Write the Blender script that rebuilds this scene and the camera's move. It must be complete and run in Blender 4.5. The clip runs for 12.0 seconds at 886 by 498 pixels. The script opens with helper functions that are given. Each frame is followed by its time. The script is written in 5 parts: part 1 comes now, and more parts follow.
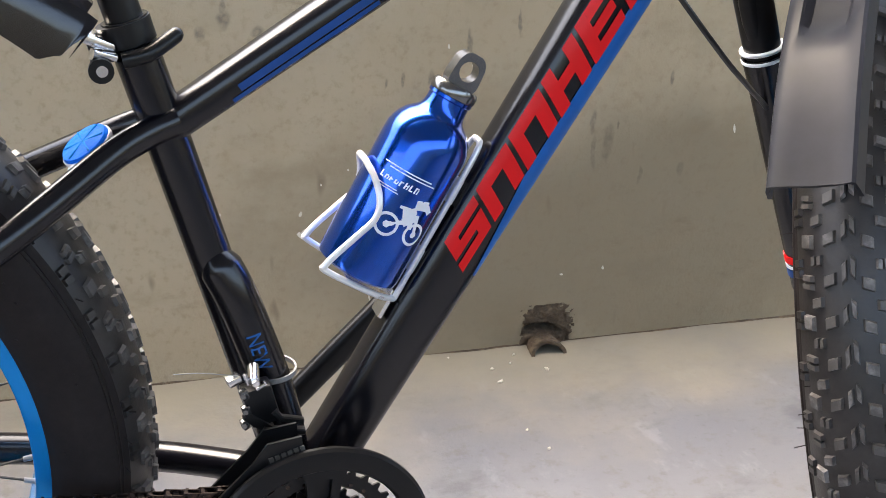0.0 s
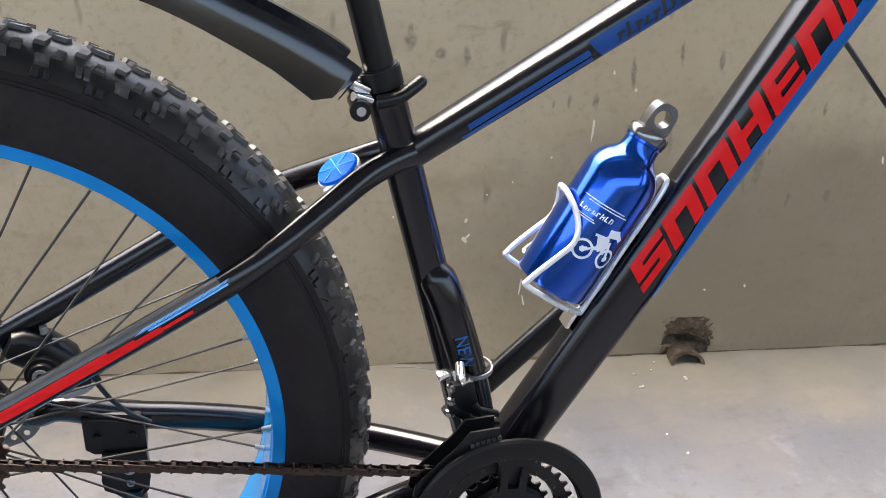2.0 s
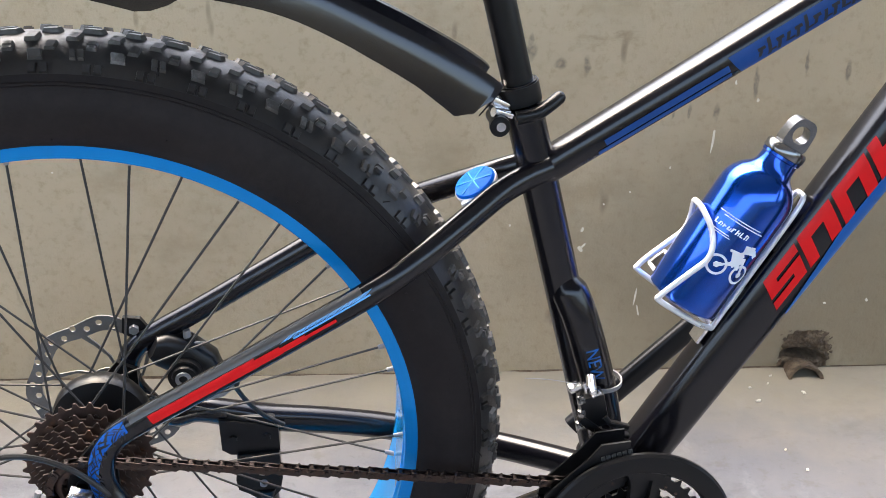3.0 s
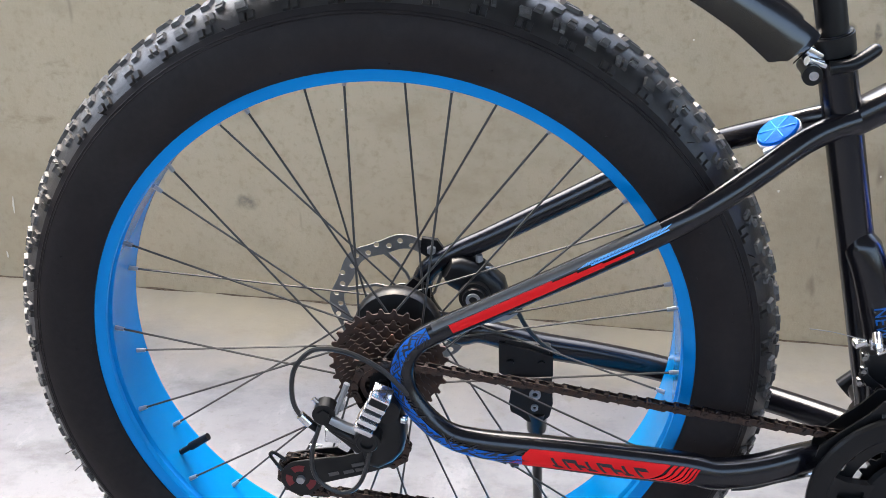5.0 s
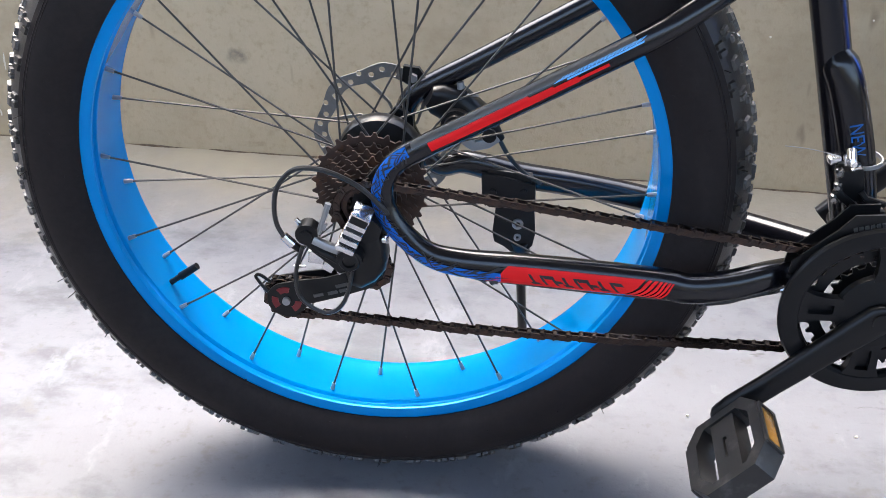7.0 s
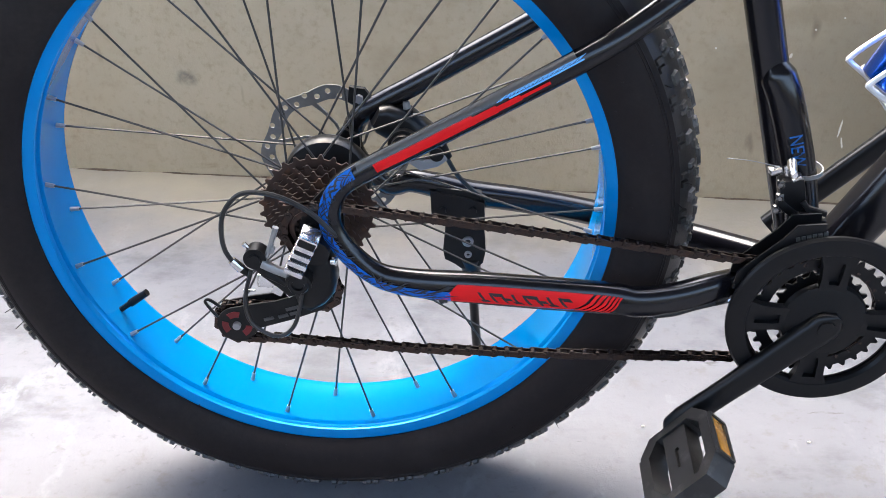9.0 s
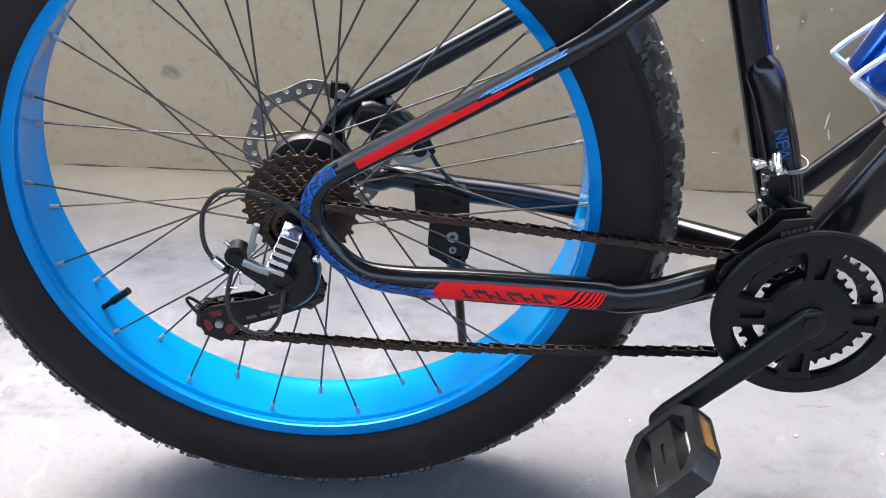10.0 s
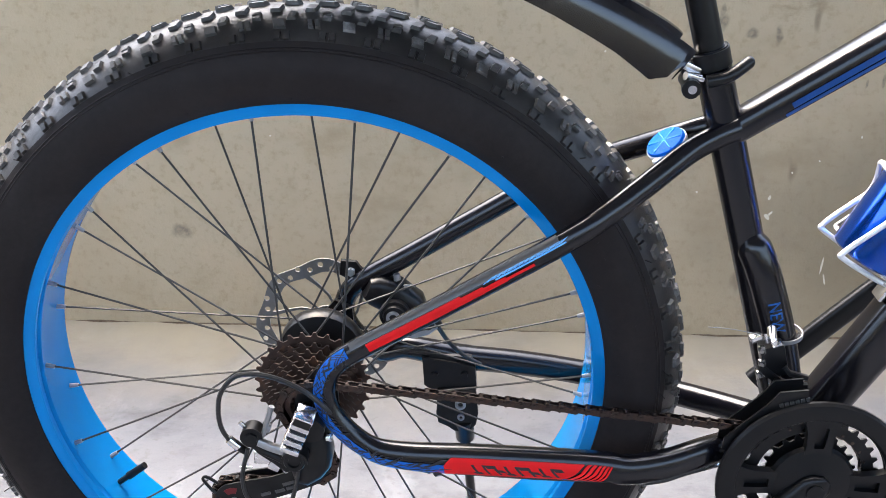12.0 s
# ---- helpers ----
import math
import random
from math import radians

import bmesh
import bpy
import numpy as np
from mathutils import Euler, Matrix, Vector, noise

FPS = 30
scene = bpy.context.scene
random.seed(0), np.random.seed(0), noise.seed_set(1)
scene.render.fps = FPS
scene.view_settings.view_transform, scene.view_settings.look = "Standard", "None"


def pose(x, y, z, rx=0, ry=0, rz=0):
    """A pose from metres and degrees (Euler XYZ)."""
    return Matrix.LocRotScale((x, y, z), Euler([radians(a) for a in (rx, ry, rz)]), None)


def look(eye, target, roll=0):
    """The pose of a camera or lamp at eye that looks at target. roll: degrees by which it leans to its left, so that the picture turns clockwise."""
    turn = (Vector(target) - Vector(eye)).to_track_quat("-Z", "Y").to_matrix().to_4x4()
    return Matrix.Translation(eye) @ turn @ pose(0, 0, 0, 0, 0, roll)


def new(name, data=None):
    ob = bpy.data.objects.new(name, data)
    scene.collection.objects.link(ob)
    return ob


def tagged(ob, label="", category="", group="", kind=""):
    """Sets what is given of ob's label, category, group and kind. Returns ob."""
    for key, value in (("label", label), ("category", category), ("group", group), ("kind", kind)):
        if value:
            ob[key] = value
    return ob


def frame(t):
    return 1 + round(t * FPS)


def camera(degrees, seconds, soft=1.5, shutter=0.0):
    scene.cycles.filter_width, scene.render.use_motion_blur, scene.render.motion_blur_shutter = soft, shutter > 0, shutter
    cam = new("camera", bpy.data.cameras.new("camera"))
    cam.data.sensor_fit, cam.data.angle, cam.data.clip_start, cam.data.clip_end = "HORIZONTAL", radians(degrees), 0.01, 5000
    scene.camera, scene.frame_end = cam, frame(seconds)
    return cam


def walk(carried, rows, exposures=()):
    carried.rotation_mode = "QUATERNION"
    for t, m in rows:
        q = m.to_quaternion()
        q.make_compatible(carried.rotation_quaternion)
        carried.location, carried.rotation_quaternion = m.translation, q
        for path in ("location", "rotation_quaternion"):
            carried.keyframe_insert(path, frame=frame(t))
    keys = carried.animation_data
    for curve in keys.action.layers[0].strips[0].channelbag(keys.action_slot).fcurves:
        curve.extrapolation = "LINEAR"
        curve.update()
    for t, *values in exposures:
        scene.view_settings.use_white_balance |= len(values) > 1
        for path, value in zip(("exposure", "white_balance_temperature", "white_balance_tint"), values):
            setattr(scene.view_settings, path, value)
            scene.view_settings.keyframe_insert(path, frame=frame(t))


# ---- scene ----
cam = camera(44.09, 12.0, soft=0.7)
# seconds, eye x y z, then pitch, lean and heading in degrees
ROWS = [
    (0.0, 0.34, -0.7771, 0.8424, 66.85, -0.73, -18.75),
    (0.5, 0.3067, -0.8522, 0.8874, 66.38, -0.74, -18.59),
    (1.0, 0.2932, -0.8693, 0.9068, 67.1, -0.81, -18.18),
    (1.5, 0.2665, -0.8651, 0.9096, 66.13, -1.25, -14.61),
    (2.0, 0.237, -0.8604, 0.9137, 66.26, -1.55, -12.17),
    (2.5, 0.2208, -0.8608, 0.9146, 65.86, -1.75, -10.71),
    (3.0, 0.2006, -0.8633, 0.9267, 66.31, -0.35, -7.33),
    (3.5, 0.166, -0.879, 0.9394, 67.81, 0.06, -2.1),
    (3.7, 0.1538, -0.8816, 0.9477, 67.75, 0.06, 0.23),
    (5.3, 0.1334, -0.9327, 0.9063, 64.29, -0.0, 6.05),
    (5.5, 0.1392, -0.94, 0.9001, 64.08, 0.0, 6.72),
    (6.0, 0.1538, -0.9534, 0.8765, 62.42, 0.26, 6.79),
    (6.5, 0.1636, -0.9608, 0.8705, 60.45, 0.65, 6.09),
    (7.0, 0.1617, -0.9593, 0.8655, 59.0, 0.57, 5.28),
    (9.0, 0.1759, -0.9567, 0.8722, 59.62, 0.97, 2.85),
    (9.5, 0.1827, -0.9498, 0.8741, 59.65, 1.19, 2.19),
    (10.0, 0.1831, -0.947, 0.8721, 59.16, 1.02, 2.3),
    (10.5, 0.1866, -0.9467, 0.8798, 60.01, 1.26, 1.68),
    (11.0, 0.1889, -0.9488, 0.9024, 61.81, 1.81, 0.99),
    (11.5, 0.1856, -0.9519, 0.9261, 63.58, 1.78, 1.62),
    (12.0, 0.1813, -0.9534, 0.9432, 65.18, 2.18, 1.87),
]
walk(cam, [(t, pose(x, y, z, rx, ry, rz)) for t, x, y, z, rx, ry, rz in ROWS],
     exposures=[(0.0, 2.99, 7010, 9), (2.5, 3.05, 6910, 9), (3.6, 3.15, 6790, 8), (5.4, 3.09, 6430, 8), (7.0, 3.07, 6330, 9), (10.0, 3.10, 6350, 9), (11.0, 3.13, 6460, 10), (12.0, 3.21, 6560, 9)])

# ---- light: a bright hazy sky, the sun veiled and wide, narrowed by an added slab and parapets ----
world = bpy.data.worlds.new("sky")
scene.world = world
world.use_nodes = True
wt = world.node_tree
sky = wt.nodes.new("ShaderNodeTexSky")
sky.sky_type = "NISHITA"
sky.sun_disc = False
sky.sun_elevation = radians(65)
sky.sun_rotation = radians(-31)
sky.air_density = 1.0
sky.dust_density = 5.0
sky.ozone_density = 0.6
background = wt.nodes["Background"]
background.inputs["Strength"].default_value = 0.15
wt.links.new(sky.outputs["Color"], background.inputs["Color"])

sun_data = bpy.data.lights.new("sun", "SUN")
sun_data.energy = 0.5
sun_data.angle = radians(60)
sun_data.color = (1.0, 0.985, 0.97)
sun = new("sun", sun_data)
sun.matrix_world = look((-1.2, 2.0, 5.0), (0.0, 0.0, 0.0))

# ---- materials ----
def material(name, color, rough=0.5, metal=0.0, coat=0.0, spec=0.5, grain=None, bump=None, mix=None):
    """grain: (scale, amount) fine value noise; mix: (scale, colour, low, high) blotches; bump: (scale, strength, distance)."""
    m = bpy.data.materials.new(name)
    m.use_nodes = True
    nt = m.node_tree
    b = nt.nodes["Principled BSDF"]
    b.inputs["Base Color"].default_value = (*color, 1)
    b.inputs["Roughness"].default_value = rough
    b.inputs["Metallic"].default_value = metal
    b.inputs["Coat Weight"].default_value = coat
    b.inputs["Coat Roughness"].default_value = 0.09
    b.inputs["Specular IOR Level"].default_value = spec
    co = nt.nodes.new("ShaderNodeTexCoord").outputs["Object"]
    last = None
    if mix:
        scale, col2, lo, hi = mix
        n = noise_tex(nt, co, scale, 8, 0.62)
        r = ramp(nt, n, lo, hi)
        last = mixed(nt, r, rgb(nt, color), rgb(nt, col2))
    if grain:
        scale, amount = grain
        n = noise_tex(nt, co, scale, 4, 0.6)
        r = nt.nodes.new("ShaderNodeMapRange")
        r.inputs["To Min"].default_value = 1 - amount
        r.inputs["To Max"].default_value = 1 + amount
        nt.links.new(n, r.inputs["Value"])
        v = nt.nodes.new("ShaderNodeVectorMath")
        v.operation = "SCALE"
        src = last if last else rgb(nt, color)
        nt.links.new(src, v.inputs[0])
        nt.links.new(r.outputs[0], v.inputs["Scale"])
        last = v.outputs[0]
        rr = nt.nodes.new("ShaderNodeMapRange")
        rr.inputs["To Min"].default_value = rough * 0.88
        rr.inputs["To Max"].default_value = min(1, rough * 1.12)
        nt.links.new(n, rr.inputs["Value"])
        nt.links.new(rr.outputs[0], b.inputs["Roughness"])
    if last:
        nt.links.new(last, b.inputs["Base Color"])
    if bump:
        scale, strength, dist = bump
        n = noise_tex(nt, co, scale, 6, 0.6)
        bp = nt.nodes.new("ShaderNodeBump")
        bp.inputs["Strength"].default_value = strength
        bp.inputs["Distance"].default_value = dist
        nt.links.new(n, bp.inputs["Height"])
        nt.links.new(bp.outputs[0], b.inputs["Normal"])
    return m


def noise_tex(nt, co, scale, detail=6, rough=0.6, stretch=None):
    n = nt.nodes.new("ShaderNodeTexNoise")
    n.inputs["Scale"].default_value = scale
    n.inputs["Detail"].default_value = detail
    n.inputs["Roughness"].default_value = rough
    if stretch:
        mp = nt.nodes.new("ShaderNodeMapping")
        mp.inputs["Scale"].default_value = stretch
        nt.links.new(co, mp.inputs["Vector"])
        co = mp.outputs[0]
    nt.links.new(co, n.inputs["Vector"])
    return n.outputs["Fac"]


def ramp(nt, value, lo, hi):
    r = nt.nodes.new("ShaderNodeMapRange")
    r.interpolation_type = "SMOOTHSTEP"
    r.inputs["From Min"].default_value = lo
    r.inputs["From Max"].default_value = hi
    nt.links.new(value, r.inputs["Value"])
    return r.outputs[0]


def rgb(nt, c):
    n = nt.nodes.new("ShaderNodeRGB")
    n.outputs[0].default_value = (*c, 1)
    return n.outputs[0]


def mixed(nt, fac, a, b):
    m = nt.nodes.new("ShaderNodeMix")
    m.data_type = "RGBA"
    nt.links.new(fac, m.inputs["Factor"])
    nt.links.new(a, m.inputs["A"])
    nt.links.new(b, m.inputs["B"])
    return m.outputs["Result"]


def layered(name, base, layers, rough, bumps):
    """A large surface: a base colour and (scale, stretch, lo, hi, colour) stains over it; bumps of (scale, strength, distance)."""
    m = bpy.data.materials.new(name)
    m.use_nodes = True
    nt = m.node_tree
    b = nt.nodes["Principled BSDF"]
    b.inputs["Roughness"].default_value = rough
    b.inputs["Specular IOR Level"].default_value = 0.3
    co = nt.nodes.new("ShaderNodeTexCoord").outputs["Object"]
    last = rgb(nt, base)
    for i, (scale, stretch, lo, hi, colour, *detail) in enumerate(layers):
        mp = nt.nodes.new("ShaderNodeMapping")
        mp.inputs["Location"].default_value = (3.7 * i, 1.3 * i, 5.1 * i)
        nt.links.new(co, mp.inputs["Vector"])
        n = noise_tex(nt, mp.outputs[0], scale, detail[0] if detail else 8, 0.65, stretch)
        last = mixed(nt, ramp(nt, n, lo, hi), last, rgb(nt, colour))
    nt.links.new(last, b.inputs["Base Color"])
    normal = None
    for scale, strength, dist in bumps:
        n = noise_tex(nt, co, scale, 8, 0.65)
        bp = nt.nodes.new("ShaderNodeBump")
        bp.inputs["Strength"].default_value = strength
        bp.inputs["Distance"].default_value = dist
        nt.links.new(n, bp.inputs["Height"])
        if normal:
            nt.links.new(normal, bp.inputs["Normal"])
        normal = bp.outputs[0]
    nt.links.new(normal, b.inputs["Normal"])
    return m


PLASTER = layered("tan_plaster", (0.454, 0.366, 0.239), [
    (1.6, (1, 1, 0.8), 0.35, 0.75, (0.511, 0.425, 0.293)),
    (5.0, (1, 1, 1.6), 0.50, 0.78, (0.374, 0.297, 0.189)),
    (24.0, (1, 1, 0.32), 0.67, 0.78, (0.289, 0.230, 0.156), 2),
    (9.0, (0.6, 0.6, 1.5), 0.62, 0.74, (0.316, 0.246, 0.156)),
    (75.0, None, 0.48, 0.75, (0.407, 0.322, 0.209)),
], 0.72, [(9, 0.3, 0.012), (45, 0.25, 0.004), (160, 0.3, 0.002)])
STAINS = [(0.88, 0.497, 0.0034, 0.0215), (0.954, 0.525, 0.0026, 0.0167), (1.077, 0.371, 0.0051, 0.0191), (1.102, 0.335, 0.0085, 0.0358), (1.228, 0.284, 0.006, 0.0105), (1.159, 0.282, 0.0034, 0.0134), (1.2, 0.431, 0.0034, 0.0134), (1.02, 0.513, 0.0038, 0.0167), (1.081, 0.322, 0.0043, 0.0286), (1.117, 0.364, 0.0021, 0.0086), (0.538, 0.546, 0.0093, 0.0132), (0.581, 0.524, 0.0085, 0.0076), (0.621, 0.522, 0.0059, 0.0151), (0.504, 0.527, 0.0076, 0.0104), (0.536, 0.563, 0.0042, 0.0118), (0.881, 0.49, 0.0038, 0.0224), (0.825, 0.448, 0.0042, 0.0138), (0.783, 0.45, 0.0031, 0.012), (0.759, 0.445, 0.0019, 0.0077), (-0.363, 0.183, 0.0198, 0.0144), (-0.019, 0.53, 0.009, 0.0108)]


def stain(m, spots, colour, strength):
    """Drip marks on the back wall at (x, z, half width, half height), broken up by noise."""
    nt = m.node_tree
    b = nt.nodes["Principled BSDF"]
    co = nt.nodes.new("ShaderNodeTexCoord").outputs["Object"]
    warp = nt.nodes.new("ShaderNodeTexNoise")
    warp.inputs["Scale"].default_value = 40
    nt.links.new(co, warp.inputs["Vector"])
    bent = nt.nodes.new("ShaderNodeVectorMath")
    bent.operation = "MULTIPLY_ADD"
    bent.inputs[1].default_value = (0.012, 0, 0.02)
    nt.links.new(warp.outputs["Color"], bent.inputs[0])
    nt.links.new(co, bent.inputs[2])
    total = None
    for x, z, rx, rz in spots:
        mp = nt.nodes.new("ShaderNodeMapping")
        mp.inputs["Scale"].default_value = (1 / rx, 0, 1 / rz)
        mp.inputs["Location"].default_value = (-(x + 0.006) / rx, 0, -(z + 0.010) / rz)
        nt.links.new(bent.outputs[0], mp.inputs["Vector"])
        far = nt.nodes.new("ShaderNodeVectorMath")
        far.operation = "LENGTH"
        nt.links.new(mp.outputs[0], far.inputs[0])
        spot = ramp(nt, far.outputs["Value"], 1.25, 0.5)
        if total:
            top = nt.nodes.new("ShaderNodeMath")
            top.operation = "MAXIMUM"
            nt.links.new(total, top.inputs[0])
            nt.links.new(spot, top.inputs[1])
            spot = top.outputs[0]
        total = spot
    worn = nt.nodes.new("ShaderNodeMath")
    worn.operation = "MULTIPLY"
    nt.links.new(total, worn.inputs[0])
    patchy = nt.nodes.new("ShaderNodeMapRange")
    patchy.inputs["From Min"].default_value = 0.3
    patchy.inputs["From Max"].default_value = 0.6
    patchy.inputs["To Min"].default_value = 0.15
    patchy.inputs["To Max"].default_value = strength
    nt.links.new(noise_tex(nt, co, 90, 4, 0.6), patchy.inputs["Value"])
    nt.links.new(patchy.outputs[0], worn.inputs[1])
    nt.links.new(mixed(nt, worn.outputs[0], b.inputs["Base Color"].links[0].from_socket, rgb(nt, colour)), b.inputs["Base Color"])


stain(PLASTER, STAINS, (0.172, 0.152, 0.12), 0.75)


def wall_shade(m, patches, colour, strength):
    """Broad darker patches with ragged edges, shade put into the wall's colour: (x, z, half width, half height)."""
    nt = m.node_tree
    b = nt.nodes["Principled BSDF"]
    co = nt.nodes.new("ShaderNodeTexCoord").outputs["Object"]
    warp = nt.nodes.new("ShaderNodeTexNoise")
    warp.inputs["Scale"].default_value = 4.5
    warp.inputs["Detail"].default_value = 8
    nt.links.new(co, warp.inputs["Vector"])
    bent = nt.nodes.new("ShaderNodeVectorMath")
    bent.operation = "MULTIPLY_ADD"
    bent.inputs[1].default_value = (0.36, 0, 0.30)
    nt.links.new(warp.outputs["Color"], bent.inputs[0])
    nt.links.new(co, bent.inputs[2])
    for x, z, rx, rz in patches:
        mp = nt.nodes.new("ShaderNodeMapping")
        mp.inputs["Scale"].default_value = (1 / rx, 0, 1 / rz)
        mp.inputs["Location"].default_value = (-(x + 0.18) / rx, 0, -(z + 0.15) / rz)
        nt.links.new(bent.outputs[0], mp.inputs["Vector"])
        far = nt.nodes.new("ShaderNodeVectorMath")
        far.operation = "LENGTH"
        nt.links.new(mp.outputs[0], far.inputs[0])
        fade = nt.nodes.new("ShaderNodeMath")
        fade.operation = "MULTIPLY"
        fade.inputs[1].default_value = strength
        nt.links.new(ramp(nt, far.outputs["Value"], 1.15, 0.45), fade.inputs[0])
        nt.links.new(mixed(nt, fade.outputs[0], b.inputs["Base Color"].links[0].from_socket, rgb(nt, colour)), b.inputs["Base Color"])


# the wall's dimmer lower right, painted in as a darker brown patch
wall_shade(PLASTER, [(1.15, 0.16, 0.62, 0.30)], (0.200, 0.158, 0.100), 0.70)
CEMENT = layered("grey_cement", (0.129, 0.132, 0.145), [
    (2.0, None, 0.38, 0.66, (0.152, 0.156, 0.172)),
    (5.0, (1, 1.6, 1), 0.50, 0.66, (0.089, 0.094, 0.105)),
    (11.0, (1.5, 0.8, 1), 0.56, 0.70, (0.171, 0.177, 0.192)),
    (28.0, None, 0.55, 0.72, (0.117, 0.117, 0.118)),
    (70.0, None, 0.56, 0.70, (0.113, 0.115, 0.122)),
    (16.0, (0.5, 2.0, 1), 0.67, 0.72, (0.081, 0.081, 0.083)),
    (260.0, None, 0.66, 0.74, (0.076, 0.077, 0.080)),
], 0.6, [(12, 0.25, 0.006), (60, 0.2, 0.003), (220, 0.25, 0.001)])
nt = CEMENT.node_tree                                  # dust and the wall's bounced light are put into the floor's colour along the wall
shader = nt.nodes["Principled BSDF"]
clean = shader.inputs["Base Color"].links[0].from_socket
coord = nt.nodes.new("ShaderNodeTexCoord").outputs["Object"]
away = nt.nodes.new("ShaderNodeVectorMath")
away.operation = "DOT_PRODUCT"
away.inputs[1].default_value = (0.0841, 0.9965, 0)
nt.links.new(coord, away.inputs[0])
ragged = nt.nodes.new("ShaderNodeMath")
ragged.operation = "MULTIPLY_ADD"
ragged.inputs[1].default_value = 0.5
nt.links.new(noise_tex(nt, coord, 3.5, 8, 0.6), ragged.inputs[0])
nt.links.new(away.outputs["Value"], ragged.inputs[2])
# paler tan near the wall also makes up for weaker light there
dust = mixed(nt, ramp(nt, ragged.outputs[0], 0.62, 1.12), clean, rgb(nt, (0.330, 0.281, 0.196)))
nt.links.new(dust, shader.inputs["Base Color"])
CONCRETE = layered("raw_concrete", (0.42, 0.42, 0.42), [(2.0, None, 0.4, 0.7, (0.36, 0.36, 0.36)), (30.0, None, 0.5, 0.8, (0.39, 0.39, 0.38))], 0.8, [(60, 0.2, 0.003)])
DIRT = material("brown_dirt", (0.092, 0.062, 0.037), 0.95, grain=(90, 0.6), bump=(120, 1.0, 0.01), mix=(55, (0.165, 0.118, 0.072), 0.42, 0.66))
FLECK = material("pale_paint_fleck", (0.72, 0.67, 0.55), 0.7, grain=(200, 0.2))
FRAME_BLACK = material("satin_black_paint", (0.003, 0.003, 0.005), 0.22, spec=0.48, grain=(30, 0.15))
RUBBER = material("dusty_black_rubber", (0.0160, 0.0125, 0.0120), 0.62, spec=0.13, grain=(160, 0.35), bump=(260, 0.25, 0.001), mix=(9, (0.024, 0.020, 0.019), 0.42, 0.8))
TREAD = material("scuffed_tread_rubber", (0.060, 0.055, 0.051), 0.45, spec=0.5, grain=(120, 0.4), bump=(300, 0.3, 0.001), mix=(45, (0.20, 0.19, 0.185), 0.50, 0.75))
CARCASS = material("dusty_tread_base_rubber", (0.015, 0.0130, 0.0122), 0.42, spec=0.5, grain=(160, 0.3), bump=(260, 0.25, 0.001), mix=(12, (0.034, 0.030, 0.028), 0.42, 0.75))
RIM_BLUE = material("sky_blue_rim_paint", (0.001, 0.215, 0.580), 0.16, metal=0.35, spec=0.22, grain=(20, 0.06), mix=(14, (0.001, 0.228, 0.610), 0.4, 0.7))
SPOKE = material("dark_steel_wire", (0.05, 0.047, 0.044), 0.5, metal=0.4, grain=(300, 0.3))
NIPPLE = material("silver_nipple", (0.30, 0.30, 0.30), 0.4, metal=0.6)
ROTOR = material("brushed_rotor_steel", (0.17, 0.165, 0.155), 0.45, metal=0.7, grain=(200, 0.2))
RUST = material("rusty_sprocket_steel", (0.050, 0.030, 0.023), 0.45, metal=0.45, grain=(90, 0.4), mix=(70, (0.10, 0.045, 0.024), 0.5, 0.75))
CHAIN = material("oily_brown_chain", (0.048, 0.039, 0.036), 0.26, metal=0.9, grain=(200, 0.4), mix=(60, (0.075, 0.042, 0.029), 0.5, 0.75))
BLACK_PLASTIC = material("black_plastic", (0.006, 0.006, 0.0065), 0.36, spec=0.24, grain=(90, 0.3))
GREY_PLASTIC = material("worn_grey_black_plastic", (0.018, 0.019, 0.024), 0.38, spec=0.09, grain=(70, 0.25), mix=(20, (0.016, 0.017, 0.020), 0.45, 0.7))
SCUFFED = material("scuffed_pedal_plastic", (0.016, 0.0155, 0.015), 0.42, grain=(120, 0.4), mix=(40, (0.060, 0.057, 0.055), 0.52, 0.75))
BLACK_METAL = material("black_metal", (0.006, 0.006, 0.0065), 0.33, spec=0.26, grain=(100, 0.3))
SILVER = material("bright_silver_metal", (0.72, 0.72, 0.73), 0.22, metal=1.0, grain=(150, 0.12))
CAGE_WHITE = material("white_silver_alloy", (0.75, 0.74, 0.74), 0.3, metal=0.35, grain=(100, 0.1))
BOTTLE = material("blue_anodised_aluminium", (0.0, 0.070, 0.47), 0.17, metal=0.92, coat=0.55, grain=(60, 0.06))
BOTTLE.node_tree.nodes["Principled BSDF"].inputs["Coat Roughness"].default_value = 0.02
BOTTLE.node_tree.nodes["Principled BSDF"].inputs["Coat IOR"].default_value = 1.55
RED = material("red_decal", (0.70, 0.003, 0.006), 0.4, spec=0.3, grain=(80, 0.08))
BLUE = material("blue_decal", (0.001, 0.045, 0.20), 0.4, spec=0.35, grain=(60, 0.15))
STRIPE_BLUE = material("azure_decal", (0.001, 0.090, 0.34), 0.35, spec=0.4, grain=(60, 0.12))
LIGHT_BLUE = material("light_blue_decal", (0.10, 0.40, 0.85), 0.35, coat=0.3)
DARK_LINES = material("black_decal_lines", (0.01, 0.01, 0.014), 0.35)
GREY_DECAL = material("grey_decal", (0.06, 0.058, 0.056), 0.3)
WHITE = material("white_print", (0.70, 0.71, 0.74), 0.4)
REFLECTOR = material("blue_reflector_plastic", (0.0, 0.15, 0.72), 0.35, spec=0.06, bump=(220, 0.5, 0.002))
REFLECTOR_WHITE = material("white_reflector_mount", (0.62, 0.63, 0.66), 0.4, grain=(60, 0.1))
AMBER = material("amber_reflector", (0.35, 0.17, 0.03), 0.25, coat=0.5, bump=(300, 0.4, 0.001))
